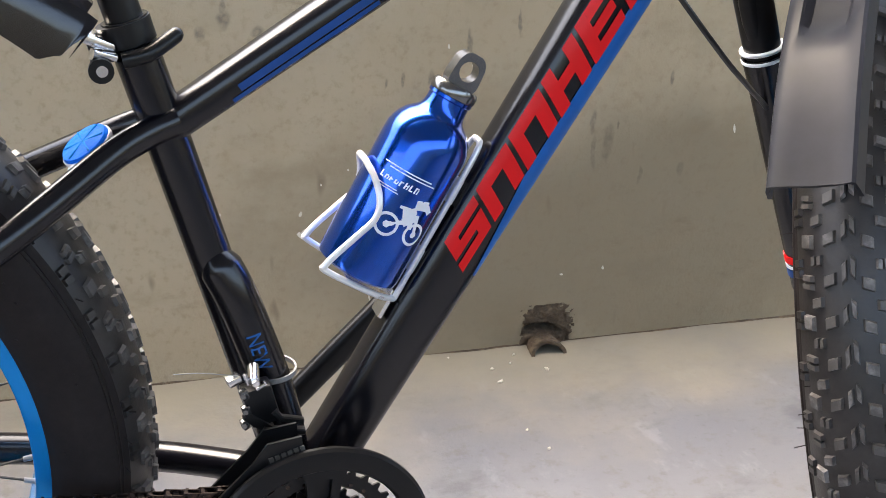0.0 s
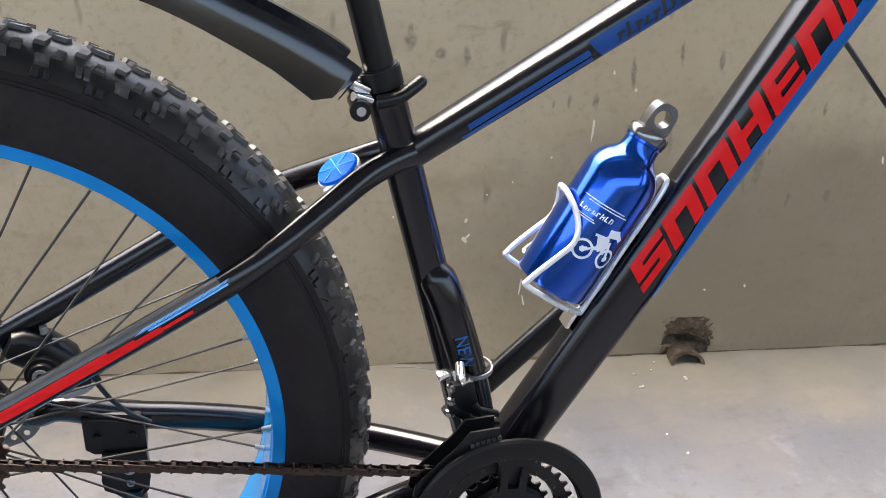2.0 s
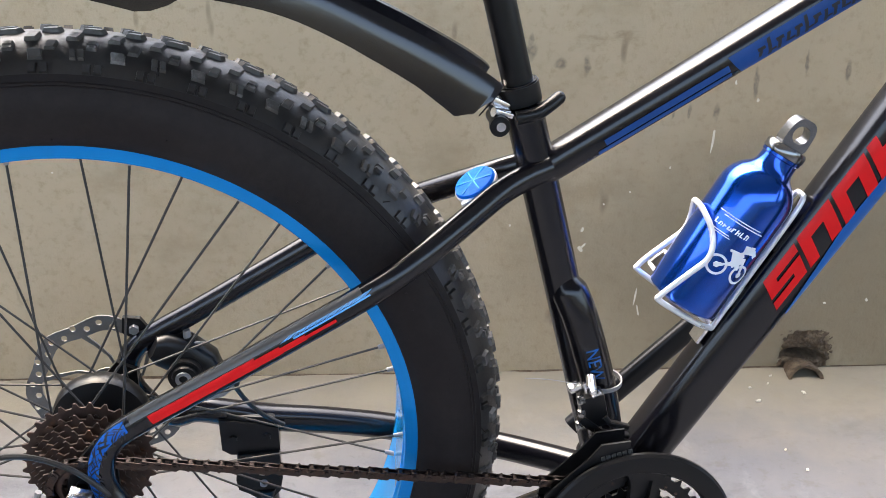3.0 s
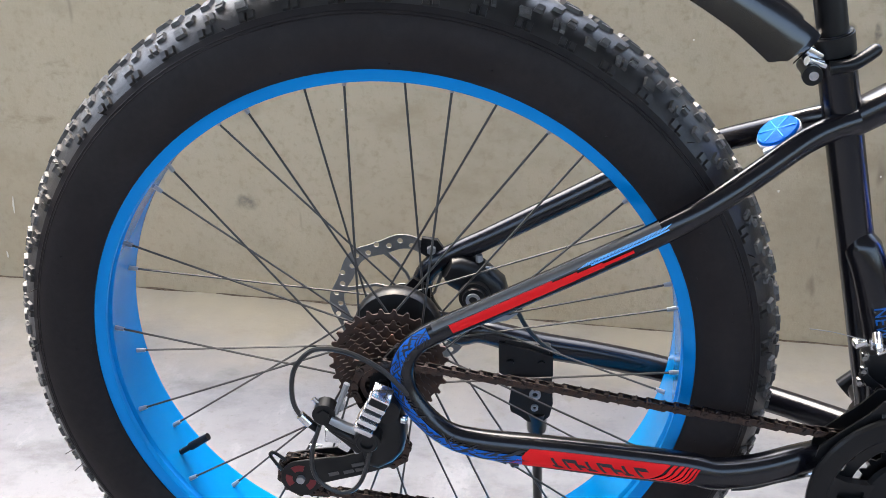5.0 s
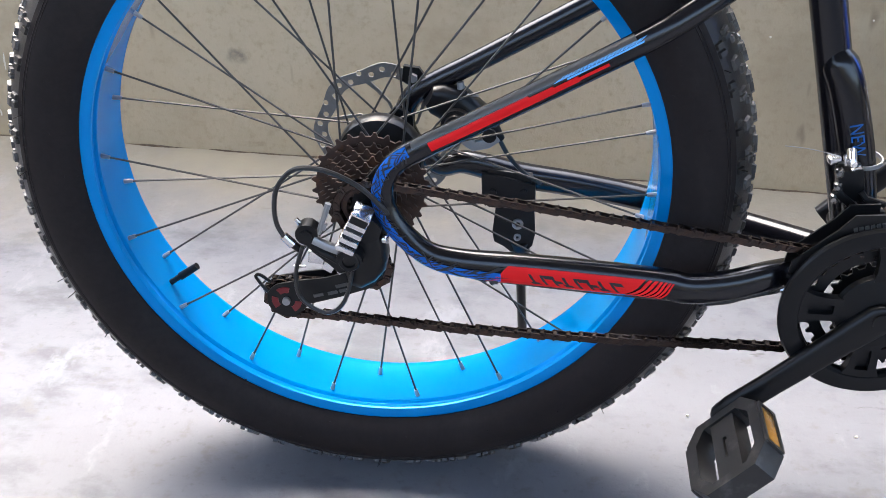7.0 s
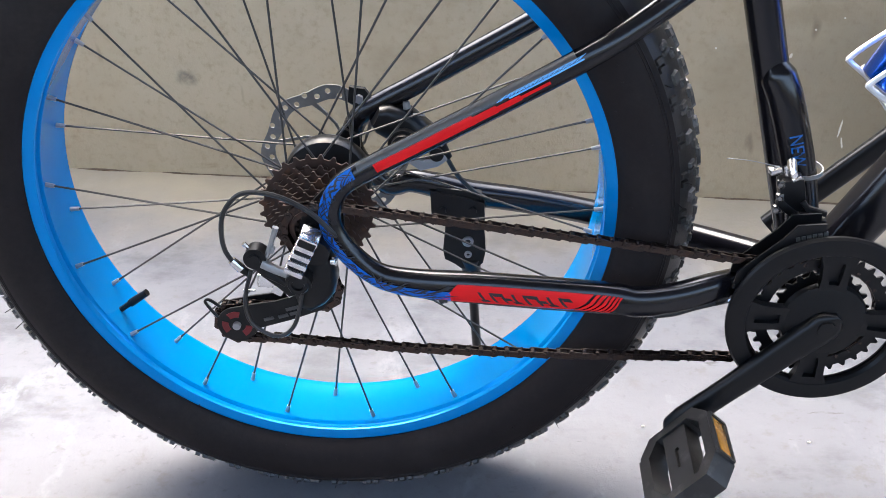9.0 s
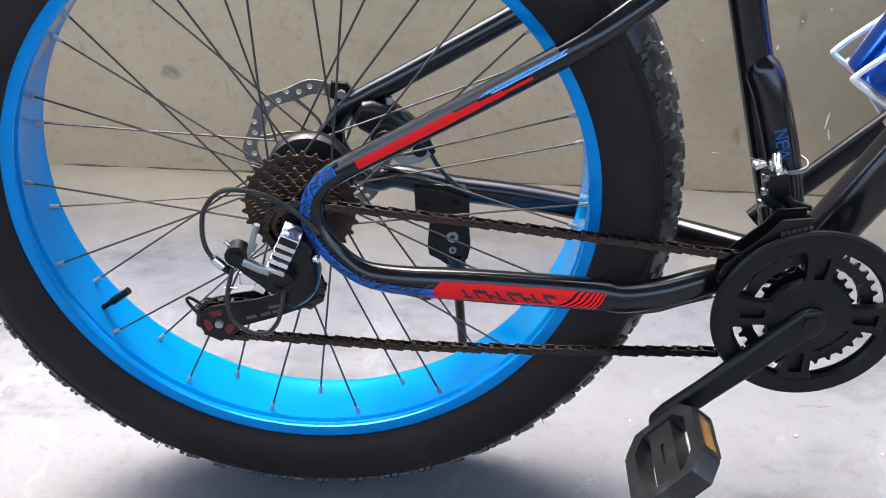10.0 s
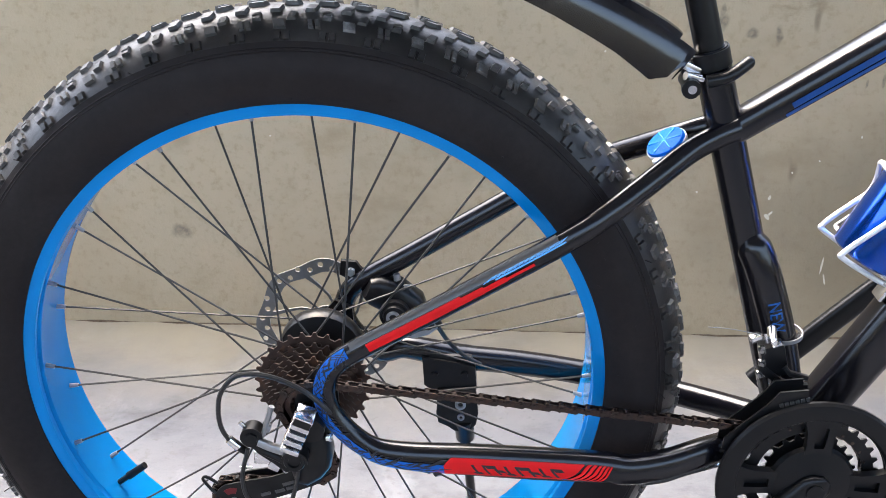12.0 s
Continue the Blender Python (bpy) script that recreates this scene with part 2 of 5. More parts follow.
CAP_METAL = material("grey_cap_metal", (0.2, 0.2, 0.2), 0.2, metal=0.9, grain=(120, 0.2))
BEND_BLUE = material("vivid_blue_sticker", (0.002, 0.115, 0.50), 0.35, spec=0.25, grain=(60, 0.1))
# scuffed pedal plastic with the sky's sheen put into its colour
SKY_LIT = material("sky_lit_pale_plastic", (0.42, 0.41, 0.40), 0.6, grain=(120, 0.3), mix=(50, (0.22, 0.21, 0.20), 0.5, 0.7))
FENDER = material("glossy_black_fender_plastic", (0.007, 0.007, 0.009), 0.17, spec=0.6, grain=(50, 0.3))
DARK_RED = material("dark_red_plastic", (0.13, 0.003, 0.006), 0.4)
HOSE = material("black_cable_housing", (0.013, 0.013, 0.013), 0.4)

# ---- mesh building ----
class Shape:
    def __init__(self):
        self.v, self.f, self.m, self.slot = [], [], [], 0

    def add(self, verts, faces):
        o = len(self.v)
        self.v += [tuple(p) for p in verts]
        self.f += [tuple(i + o for i in q) for q in faces]
        self.m += [self.slot] * len(faces)
        return self

    def move(self, matrix):
        self.v = [tuple(matrix @ Vector(p)) for p in self.v]
        return self


def make_mesh(name, shape, mats, angle=35):
    me = bpy.data.meshes.new(name)
    me.from_pydata(shape.v, [], shape.f)
    mats = mats if isinstance(mats, (list, tuple)) else [mats]
    for m in mats:
        me.materials.append(m)
    me.polygons.foreach_set("material_index", shape.m)
    me.polygons.foreach_set("use_smooth", [True] * len(shape.f))
    bm = bmesh.new()
    bm.from_mesh(me)
    bmesh.ops.recalc_face_normals(bm, faces=bm.faces)
    bm.to_mesh(me)
    bm.free()
    me.set_sharp_from_angle(angle=radians(angle))
    me.update()
    return me


def part(name, shape, mats, parent, label="", angle=35):
    ob = new(name, make_mesh(name, shape, mats, angle))
    ob.parent = parent
    if label:
        tagged(ob, label)
    return ob


def thing(name, shape, mats, label, category, kind="", group="", angle=35):
    return tagged(new(name, make_mesh(name, shape, mats, angle)), label, category, group, kind)


def curve(pts, n=6, closed=False):
    """Catmull-Rom points through pts, n to a span."""
    p = [Vector(q) for q in pts]
    out = []
    last = len(p) if closed else len(p) - 1
    for i in range(last):
        if closed:
            a, b, c, d = (p[(i + k) % len(p)] for k in (-1, 0, 1, 2))
        else:
            b, c = p[i], p[i + 1]
            a = p[i - 1] if i else b * 2 - c
            d = p[i + 2] if i + 2 < len(p) else c * 2 - b
        for k in range(n):
            t = k / n
            out.append(0.5 * (2 * b + (c - a) * t + (2 * a - 5 * b + 4 * c - d) * t * t + (3 * b - a - 3 * c + d) * t ** 3))
    if not closed:
        out.append(p[-1])
    return out


def oval(a, b, n=16, power=2.0):
    """A rounded outline, a across and b along the second axis; power above 2 squares it off."""
    out = []
    for i in range(n):
        t = 2 * math.pi * (i + 0.5) / n
        c, s = math.cos(t), math.sin(t)
        out.append((a * math.copysign(abs(c) ** (2 / power), c), b * math.copysign(abs(s) ** (2 / power), s)))
    return out


def frames(pts, hint, closed=False):
    n = len(pts)
    fr = []
    for i in range(n):
        if closed:
            t = pts[(i + 1) % n] - pts[i - 1]
        else:
            t = pts[min(i + 1, n - 1)] - pts[max(i - 1, 0)]
        t.normalize()
        u = hint - t * hint.dot(t)
        u.normalize()
        hint = u
        fr.append((u, t.cross(u)))
    return fr


def sweep(s, pts, outline, hint=(0, 1, 0), closed=False, caps=True, open_outline=False):
    """Sweep an outline of (a, b) along pts: a goes along the hint, b across it. outline may be a function of the way, 0 to 1."""
    pts = [Vector(p) for p in pts]
    fr = frames(pts, Vector(hint), closed)
    n = len(pts)
    verts, k = [], 0
    for i, (p, (u, w)) in enumerate(zip(pts, fr)):
        o = outline(i / max(1, n - 1)) if callable(outline) else outline
        k = len(o)
        verts += [p + u * a + w * b for a, b in o]
    faces = []
    for i in range(n if closed else n - 1):
        j = (i + 1) % n
        for q in range(k - 1 if open_outline else k):
            r = (q + 1) % k
            faces.append((i * k + q, i * k + r, j * k + r, j * k + q))
    if caps and not closed and not open_outline:
        faces.append(tuple(range(k))[::-1])
        faces.append(tuple((n - 1) * k + q for q in range(k)))
    return s.add(verts, faces)


def tube(s, pts, r, n=12, closed=False, caps=True, hint=(0, 1, 0)):
    return sweep(s, pts, oval(r, r, n), hint, closed, caps)


def rod(s, a, b, r, n=12, r2=None):
    a, b = Vector(a), Vector(b)
    r2 = r if r2 is None else r2
    hint = Vector((0, 1, 0)) if abs((b - a).normalized().y) < 0.9 else Vector((1, 0, 0))
    return sweep(s, [a, b], lambda t: oval(r + (r2 - r) * t, r + (r2 - r) * t, n), hint)


def lathe(s, prof, n=48, closed=False, start=0.0):
    """Turn (radius, y) round the y axis."""
    k = len(prof)
    verts = []
    for i in range(n):
        t = 2 * math.pi * i / n + start
        verts += [(r * math.cos(t), y, r * math.sin(t)) for r, y in prof]
    faces = []
    for i in range(n):
        j = (i + 1) % n
        for q in range(k if closed else k - 1):
            r = (q + 1) % k
            faces.append((i * k + q, i * k + r, j * k + r, j * k + q))
    return s.add(verts, faces)


def box(s, m, x, y, z, bevel=0.0, taper=1.0):
    """A box of full sizes x y z at the matrix m with its edges cut; taper narrows its +z face."""
    bm = bmesh.new()
    bmesh.ops.create_cube(bm, size=1)
    for v in bm.verts:
        k = taper if v.co.z > 0 else 1
        v.co = Vector((v.co.x * x * k, v.co.y * y * k, v.co.z * z))
    if bevel:
        bmesh.ops.bevel(bm, geom=bm.edges[:], offset=bevel, segments=2, profile=0.6, affect="EDGES")
    bm.verts.index_update()
    s.add([m @ v.co for v in bm.verts], [[v.index for v in f.verts] for f in bm.faces])
    bm.free()
    return s


def prism(s, poly, m, depth):
    """A flat polygon (x, z) given thickness along y, from 0 to depth, at the matrix m."""
    k = len(poly)
    verts = [m @ Vector((x, 0, z)) for x, z in poly] + [m @ Vector((x, depth, z)) for x, z in poly]
    faces = [tuple(range(k)), tuple(range(k, 2 * k))[::-1]]
    faces += [(i, (i + 1) % k, k + (i + 1) % k, k + i) for i in range(k)]
    return s.add(verts, faces)


def holed(s, outer, inner, m, depth):
    """A flat ring between two outlines of the same count, with thickness along y."""
    k = len(outer)
    verts = [m @ Vector((x, y, z)) for o in (outer, inner) for y in (0, depth) for x, z in o]
    faces = []
    for i in range(k):
        j = (i + 1) % k
        faces += [(i, j, 2 * k + j, 2 * k + i), (k + i, k + j, 3 * k + j, 3 * k + i),
                  (i, j, k + j, k + i), (2 * k + i, 2 * k + j, 3 * k + j, 3 * k + i)]
    return s.add(verts, faces)


def ring_line(r, n=24, cx=0.0, cz=0.0):
    return [(cx + r * math.cos(2 * math.pi * i / n), cz + r * math.sin(2 * math.pi * i / n)) for i in range(n)]


def gear_line(r, teeth, depth=0.0045):
    out = []
    for i in range(teeth):
        for k, d in ((0, -depth), (0.22, -depth), (0.42, depth * 0.5), (0.58, depth * 0.5), (0.78, -depth)):
            t = 2 * math.pi * (i + k) / teeth
            out.append(((r + d) * math.cos(t), (r + d) * math.sin(t)))
    return out


def ball(s, m, r, n=12):
    prof = [(r * math.sin(math.pi * i / n), -r * math.cos(math.pi * i / n)) for i in range(n + 1)]
    t = Shape()
    lathe(t, [(max(a, 1e-5), b) for a, b in prof], n * 2)
    return s.add([m @ Vector(p) for p in t.v], t.f)

# ---- the place: cement floor, plaster wall, and unseen plain walls and slab added to shape the light ----
WALL_TURN = math.degrees(math.atan2(-0.0841, 0.9965))     # heading of the back wall
WALL_AT = pose(0.0632, 0.7495, 0, 0, 0, WALL_TURN)        # its foot nearest to the rear axle


def on_wall(x, z, out=0.0):
    """The place on the back wall's face at x along it and z up, out towards the yard."""
    return WALL_AT @ Vector((x, -out, z))


def grid_sheet(s, nx, nz, fn):
    verts = [fn(i / nx, j / nz) for j in range(nz + 1) for i in range(nx + 1)]
    faces = [(j * (nx + 1) + i, j * (nx + 1) + i + 1, (j + 1) * (nx + 1) + i + 1, (j + 1) * (nx + 1) + i)
             for j in range(nz) for i in range(nx)]
    return s.add(verts, faces)


def build_floor():
    s = Shape()
    grid_sheet(s, 60, 50, lambda a, b: (-6 + 13 * a, -6 + 7.4 * b,
               0.0012 * noise.noise(Vector((a * 30, b * 20, 0)))))
    s.add([(-6, -6, -0.12), (7, -6, -0.12), (7, 1.4, -0.12), (-6, 1.4, -0.12)], [(0, 1, 2, 3)])
    floor = thing("floor", s, CEMENT, "pale grey smooth cement floor, mottled and worn", "floor", "structure", angle=60)
    build_chips(floor)


def build_chips(floor):
    """Crumbs of plaster that fell on the floor."""
    rng = random.Random(11)
    for x, y, w in [(0.9, 0.568, 0.0044), (0.902, 0.609, 0.0044), (0.952, 0.642, 0.0025), (0.984, 0.581, 0.0033), (0.849, 0.663, 0.0022), (0.937, 0.618, 0.0019), (0.903, 0.57, 0.0033), (0.984, 0.586, 0.0027), (0.898, 0.379, 0.0033), (0.887, 0.431, 0.0027), (0.354, 0.101, 0.0019), (0.549, 0.077, 0.0019), (0.641, 0.046, 0.0019)]:
        f = Shape()
        ring = [(w * math.cos(a) * rng.uniform(0.5, 1.3), 0.6 * w * math.sin(a) * rng.uniform(0.6, 1.3)) for a in (2 * math.pi * i / 7 for i in range(7))]
        prism(f, ring, pose(x, y, 0.0012, 90, 0, rng.uniform(-30, 30)), 0.002)
        part("plaster_crumb", f, FLECK, floor)


HOLE_X, HOLE_Z, HOLE_R = 0.957, 0.022, 0.024


def build_wall():
    """The face is a fine sheet with a broken drain hole dug through it near the floor."""
    s = Shape()
    x0, x1, top, thick = -3.2, 4.2, 0.78, 0.2
    xs = sorted(set([round(x0 + i * 0.2, 4) for i in range(int((x1 - x0) / 0.2) + 1)] +
                    [round(HOLE_X - 0.12 + i * 0.006, 4) for i in range(41)]))
    zs = sorted(set([-0.05] + [round(-0.05 + i * 0.006, 4) for i in range(34)] + [round(0.22 + i * 0.2, 4) for i in range(5)]))

    def deep(x, z):
        dx, dz = (x - HOLE_X) / 1.08, z - HOLE_Z
        r = math.hypot(dx, dz) + 0.008 * noise.noise(Vector((x * 40, z * 40, 3)))
        near = max(0.0, min(1.0, (HOLE_R + 0.014 - r) / 0.016))
        rim = 0.003 * math.exp(-((r - HOLE_R - 0.022) / 0.012) ** 2) * (0.6 + noise.noise(Vector((x * 60, z * 60, 1))))
        wave = 0.004 * noise.noise(Vector((x * 1.5, z * 1.5, 7))) + 0.0012 * noise.noise(Vector((x * 9, z * 9, 2)))
        return 0.15 * near * near * (3 - 2 * near) - rim + wave

    verts = [WALL_AT @ Vector((x, deep(x, z), z)) for z in zs for x in xs]
    n = len(xs)
    faces = [(j * n + i, j * n + i + 1, (j + 1) * n + i + 1, (j + 1) * n + i) for j in range(len(zs) - 1) for i in range(n - 1)]
    s.add(verts, faces)
    box(s, WALL_AT @ pose((x0 + x1) / 2, 0.16 + thick / 2, top / 2 - 0.03), x1 - x0, thick, top + 0.06, 0.004)
    box(s, WALL_AT @ pose((x0 + x1) / 2, 0.17, top + 0.02), x1 - x0, 0.36, 0.04, 0.01)
    wall = thing("wall_north", s, PLASTER, "tan cement-plastered wall with drip stains and paint flecks", "wall", "structure", angle=70)

    # flecks of pale paint that stuck to the plaster: along, up, wide, high, lean
    flecks = [(0.662, 0.137, 0.0035, 0.030, 8), (0.668, 0.112, 0.003, 0.022, -12), (0.568, 0.257, 0.005, 0.010, 20),
              (0.566, 0.224, 0.008, 0.012, -25), (0.571, 0.229, 0.004, 0.010, 40), (0.452, 0.266, 0.004, 0.004, 0),
              (0.789, 0.495, 0.004, 0.007, 0), (0.826, 0.467, 0.004, 0.006, 10), (0.763, 0.405, 0.0035, 0.042, 3),
              (1.255, 0.345, 0.003, 0.016, -8), (-0.87, 0.147, 0.003, 0.034, 4), (-0.90, 0.046, 0.003, 0.012, 0),
              (-0.912, 0.279, 0.006, 0.004, 0), (-0.895, 0.205, 0.005, 0.005, 30), (0.60, 0.30, 0.003, 0.003, 0),
              (0.64, 0.32, 0.003, 0.003, 0), (0.77, 0.05, 0.003, 0.011, 5), (1.05, 0.125, 0.004, 0.007, -10),
              (0.98, 0.12, 0.006, 0.003, 8), (0.70, 0.36, 0.003, 0.004, 0), (-0.25, 0.36, 0.003, 0.003, 0),
              (-0.02, 0.40, 0.003, 0.003, 0), (0.30, 0.50, 0.003, 0.003, 0)]
    rng = random.Random(4)
    for x, z, w, h, lean in flecks:
        f = Shape()
        ring = [(w * 0.5 * math.cos(a) * rng.uniform(0.6, 1.2), h * 0.5 * math.sin(a) * rng.uniform(0.75, 1.15))
                for a in (2 * math.pi * i / 10 for i in range(10))]
        depth = 0.004 * noise.noise(Vector((x * 1.5, z * 1.5, 7))) + 0.0012 * noise.noise(Vector((x * 9, z * 9, 2)))
        prism(f, ring, WALL_AT @ pose(x, depth - 0.0012, z, 0, lean, 0), 0.003)
        part("paint_fleck", f, FLECK, wall)

    def rough(a, b, k):
        return sum(noise.noise(Vector((a * f, b * f, k))) / q for f, q in ((9, 1.0), (21, 1.7), (44, 2.8)))

    def earth(a, b):
        """Crumbled earth that fills the broken plaster; a dark hollow runs across its lower half."""
        u, v = 2 * a - 1, b
        r = math.hypot(u, 1.15 * (v - 0.34)) * (1 + 0.30 * rough(a, b, 9))
        hollow = math.exp(-((v - 0.30 - 0.10 * math.cos(2.2 * u) + 0.12 * u) / 0.085) ** 2) * max(0.0, 1 - abs(u + 0.12) / 0.85)
        out = 0.0060 * (1 - r ** 4) - 0.055 * hollow + 0.0055 * rough(a, b, 4) * max(0.0, 1.1 - r)
        return on_wall(HOLE_X + 0.003 + 0.047 * u, 0.0005 + 0.070 * v, max(-0.06, out))

    e = Shape()
    grid_sheet(e, 70, 56, earth)
    part("earth", e, DIRT, wall, "packed brown earth in the broken drain hole", angle=70)

    j = Shape()                                       # dirt gathered in the joint with the floor
    grid_sheet(j, 240, 3, lambda a, b: on_wall(
        -1.6 + 3.6 * a, 0.0003 + (0.0016 + 0.0022 * noise.noise(Vector((a * 60, 1, 5)))) * math.cos(1.5 * b),
        -0.003 + (0.0062 + 0.0075 * noise.noise(Vector((a * 45, 2, 8)))) * math.sin(1.5 * b)))
    part("joint_dirt", j, DIRT, wall, "thin broken line of brown dirt along the foot of the wall")

    def pipe(a, b, shrink):
        """Broken clay pipe end: half a flared tube lying on the floor."""
        t = math.pi * (1.04 - 1.08 * a)
        w = (0.026 + 0.004 * b) * shrink
        h = (0.019 + 0.003 * b * b) * shrink
        way = 0.004 + (0.040 - 0.006 * math.sin(t)) * b + 0.006 * noise.noise(Vector((a * 4, 1, 6))) * b
        return on_wall(HOLE_X - 0.006 + w * math.cos(t) * (1 + 0.05 * rough(a, b, 2)), max(0.0006, h * math.sin(t) * (1 + 0.06 * rough(a, b, 3))), way)

    c = Shape()
    grid_sheet(c, 26, 10, lambda a, b: pipe(a, b, 1.0))
    grid_sheet(c, 26, 10, lambda a, b: pipe(a, b, 0.80))
    grid_sheet(c, 26, 1, lambda a, b: pipe(a, 1.0, 1.0 - 0.20 * b))
    part("clay_pipe", c, DIRT, wall, "broken clay pipe end lying at the hole", angle=60)


def build_light_walls():
    # out of view, added to cut low sky light; each height sets how much
    for name, m, length, high in (("unseen_wall_south", pose(0.5, -3.4, 0), 9.0, 1.0), ("unseen_wall_west", pose(-2.9, -1.3, 0, 0, 0, 90), 4.2, 1.28),
                                  ("unseen_wall_east", pose(4.2, -1.5, 0, 0, 0, 90), 3.8, 0.70)):
        s = Shape()
        box(s, m @ pose(0, 0, high / 2), length, 0.2, high, 0.01)
        thing(name, s, PLASTER, "unseen plain plastered wall, added to hold back low sky light", "wall", "structure")


def build_shade_slab():
    """An unseen slab added to block overhead light; it stops short of the back wall, and all four sides are open above
    the parapets.
    """
    s = Shape()
    box(s, pose(0.5, -1.75, 2.67), 9.0, 3.5, 0.14, 0.01)
    thing("ceiling", s, CONCRETE, "unseen raw concrete slab, added to block overhead light", "ceiling", "structure")


build_floor()
build_shade_slab()
build_wall()
build_light_walls()

# ---- bicycle ----
YC = 0.008                                   # the bicycle's middle plane
AXLE = Vector((0, YC, 0.3705))
BB = Vector((0.480, YC, 0.2885))
bicycle = tagged(new("bicycle"), "black fat-tyre mountain bike with sky-blue rims, parked on its kickstand", "bicycle")


def mirror(pts):
    return [(x, 2 * YC - y, z) for x, y, z in pts]


STAY = [(0.405, -0.002, 0.617), (0.384, -0.008, 0.611), (0.358, -0.018, 0.600), (0.320, -0.041, 0.580), (0.284, -0.061, 0.561),
        (0.245, -0.074, 0.541), (0.169, -0.074, 0.498), (0.092, -0.072, 0.455), (0.057, -0.072, 0.436), (0.030, -0.073, 0.418),
        (0.019, -0.075, 0.392), (0.027, -0.078, 0.364), (0.055, -0.080, 0.3335), (0.091, -0.083, 0.323), (0.180, -0.092, 0.3225),
        (0.275, -0.097, 0.318), (0.304, -0.096, 0.312), (0.342, -0.086, 0.311), (0.381, -0.070, 0.313), (0.420, -0.045, 0.306),
        (0.455, -0.020, 0.296)]


FAR_STAY = mirror(STAY[:13]) + [(0.083, 0.098, 0.338), (0.141, 0.105, 0.321), (0.202, 0.111, 0.309), (0.265, 0.113, 0.296), (0.326, 0.106, 0.284), (0.386, 0.088, 0.278), (0.435, 0.058, 0.279), (0.468, 0.030, 0.283)]


def stay_outline(t):
    """Round above, deeper and flatter along the chain stay."""
    k = max(0.0, min(1.0, (t - 0.6) / 0.08))
    return oval(0.0095 + 0.002 * k, 0.0112 + 0.0030 * k, 14, 2.0 + 0.6 * k)


def build_frame():
    s = Shape()                                       # seat tube, bottom bracket shell
    rod(s, (0.3765, YC, 0.690), (0.4765, YC, 0.29), 0.0165, 24)
    sweep(s, curve([(0.4225, YC - 0.001, 0.512), (0.4290, YC - 0.006, 0.497), (0.4370, YC - 0.010, 0.478), (0.4475, YC - 0.012, 0.445),
                    (0.4600, YC - 0.012, 0.40), (0.470, YC - 0.010, 0.35), (0.476, YC - 0.006, 0.30)], 6),
          lambda t: oval(0.0185 * min(1, 0.62 + 2.6 * t), 0.0170 * min(1, 0.55 + 2.8 * t), 28))
    shell = Shape()
    lathe(shell, [(0.014, -0.045), (0.021, -0.045), (0.0215, -0.04), (0.0215, 0.04), (0.021, 0.045), (0.014, 0.045)], 32)
    s.add([BB + Vector(p) for p in shell.v], shell.f)
    frame_ob = part("frame", s, FRAME_BLACK, bicycle, "satin black hydroformed frame with red and blue decals")

    s = Shape()                                       # top tube, slightly squared
    sweep(s, [(0.398, YC, 0.6110), (0.55, YC, 0.7025), (0.72, YC, 0.8055), (0.905, YC, 0.918)],
          lambda t: oval(0.0165 + 0.003 * t, 0.0142 + 0.004 * t, 28, 2.6))
    part("top_tube", s, FRAME_BLACK, frame_ob)
    s = Shape()
    sweep(s, [DT0 + DTD * a for a in (-0.175, -0.1, 0.0, 0.1, 0.2, 0.3, 0.40, 0.52)],
          lambda t: oval(0.0205 + 0.002 * t, 0.0225 + 0.0085 * t, 32, 3.2))
    part("down_tube", s, FRAME_BLACK, frame_ob)
    s = Shape()
    ax = Vector((-0.314, 0, 0.949))
    h0 = Vector((0.937, YC, 0.83))
    sweep(s, [h0 + ax * a for a in (0, 0.006, 0.012, 0.14, 0.146, 0.152)],
          lambda t: oval(0.026 if t in (0, 1) or t < 0.3 or t > 0.7 else 0.024, 0.026 if t < 0.3 or t > 0.7 else 0.024, 24))
    part("head_tube", s, FRAME_BLACK, frame_ob)
    for pts in (STAY, FAR_STAY):
        s = Shape()
        sweep(s, curve(pts, 5), stay_outline)
        stay = part("rear_stay", s, FRAME_BLACK, frame_ob)
    for side in (-1, 1):                              # hanger plates that hold the axle
        s = Shape()
        prism(s, [(0.012, 0.410), (0.030, 0.400), (0.030, 0.352), (0.012, 0.332), (-0.006, 0.338), (-0.014, 0.362), (-0.010, 0.384)],
              pose(0, YC + side * 0.070 - 0.003, 0), 0.006)
        part("dropout", s, BLACK_METAL, frame_ob)
    return frame_ob


DT0 = Vector((0.591, YC, 0.441))
DTD = Vector((0.536, 0, 0.844)).normalized()
DTQ = Vector((-0.844, 0, 0.536)).normalized()
FRAME = build_frame()


def spoke_mesh(side, lead, set_over):
    """From the flange, y by side, to the rim at angle 0."""
    hub_a = radians(58 * lead)
    hy = 0.046 if side > 0 else -0.030
    a = Vector((0.030 * math.cos(hub_a), hy, 0.030 * math.sin(hub_a)))
    b = Vector((0.2765, set_over + side * 0.0195, 0))
    s = Shape()
    rod(s, a, b, 0.00115, 6)
    s.slot = 1
    d = (b - a).normalized()
    rod(s, b - d * 0.008, b + d * 0.003, 0.0021, 8, 0.0026)
    return make_mesh("spoke", s, [SPOKE, NIPPLE])


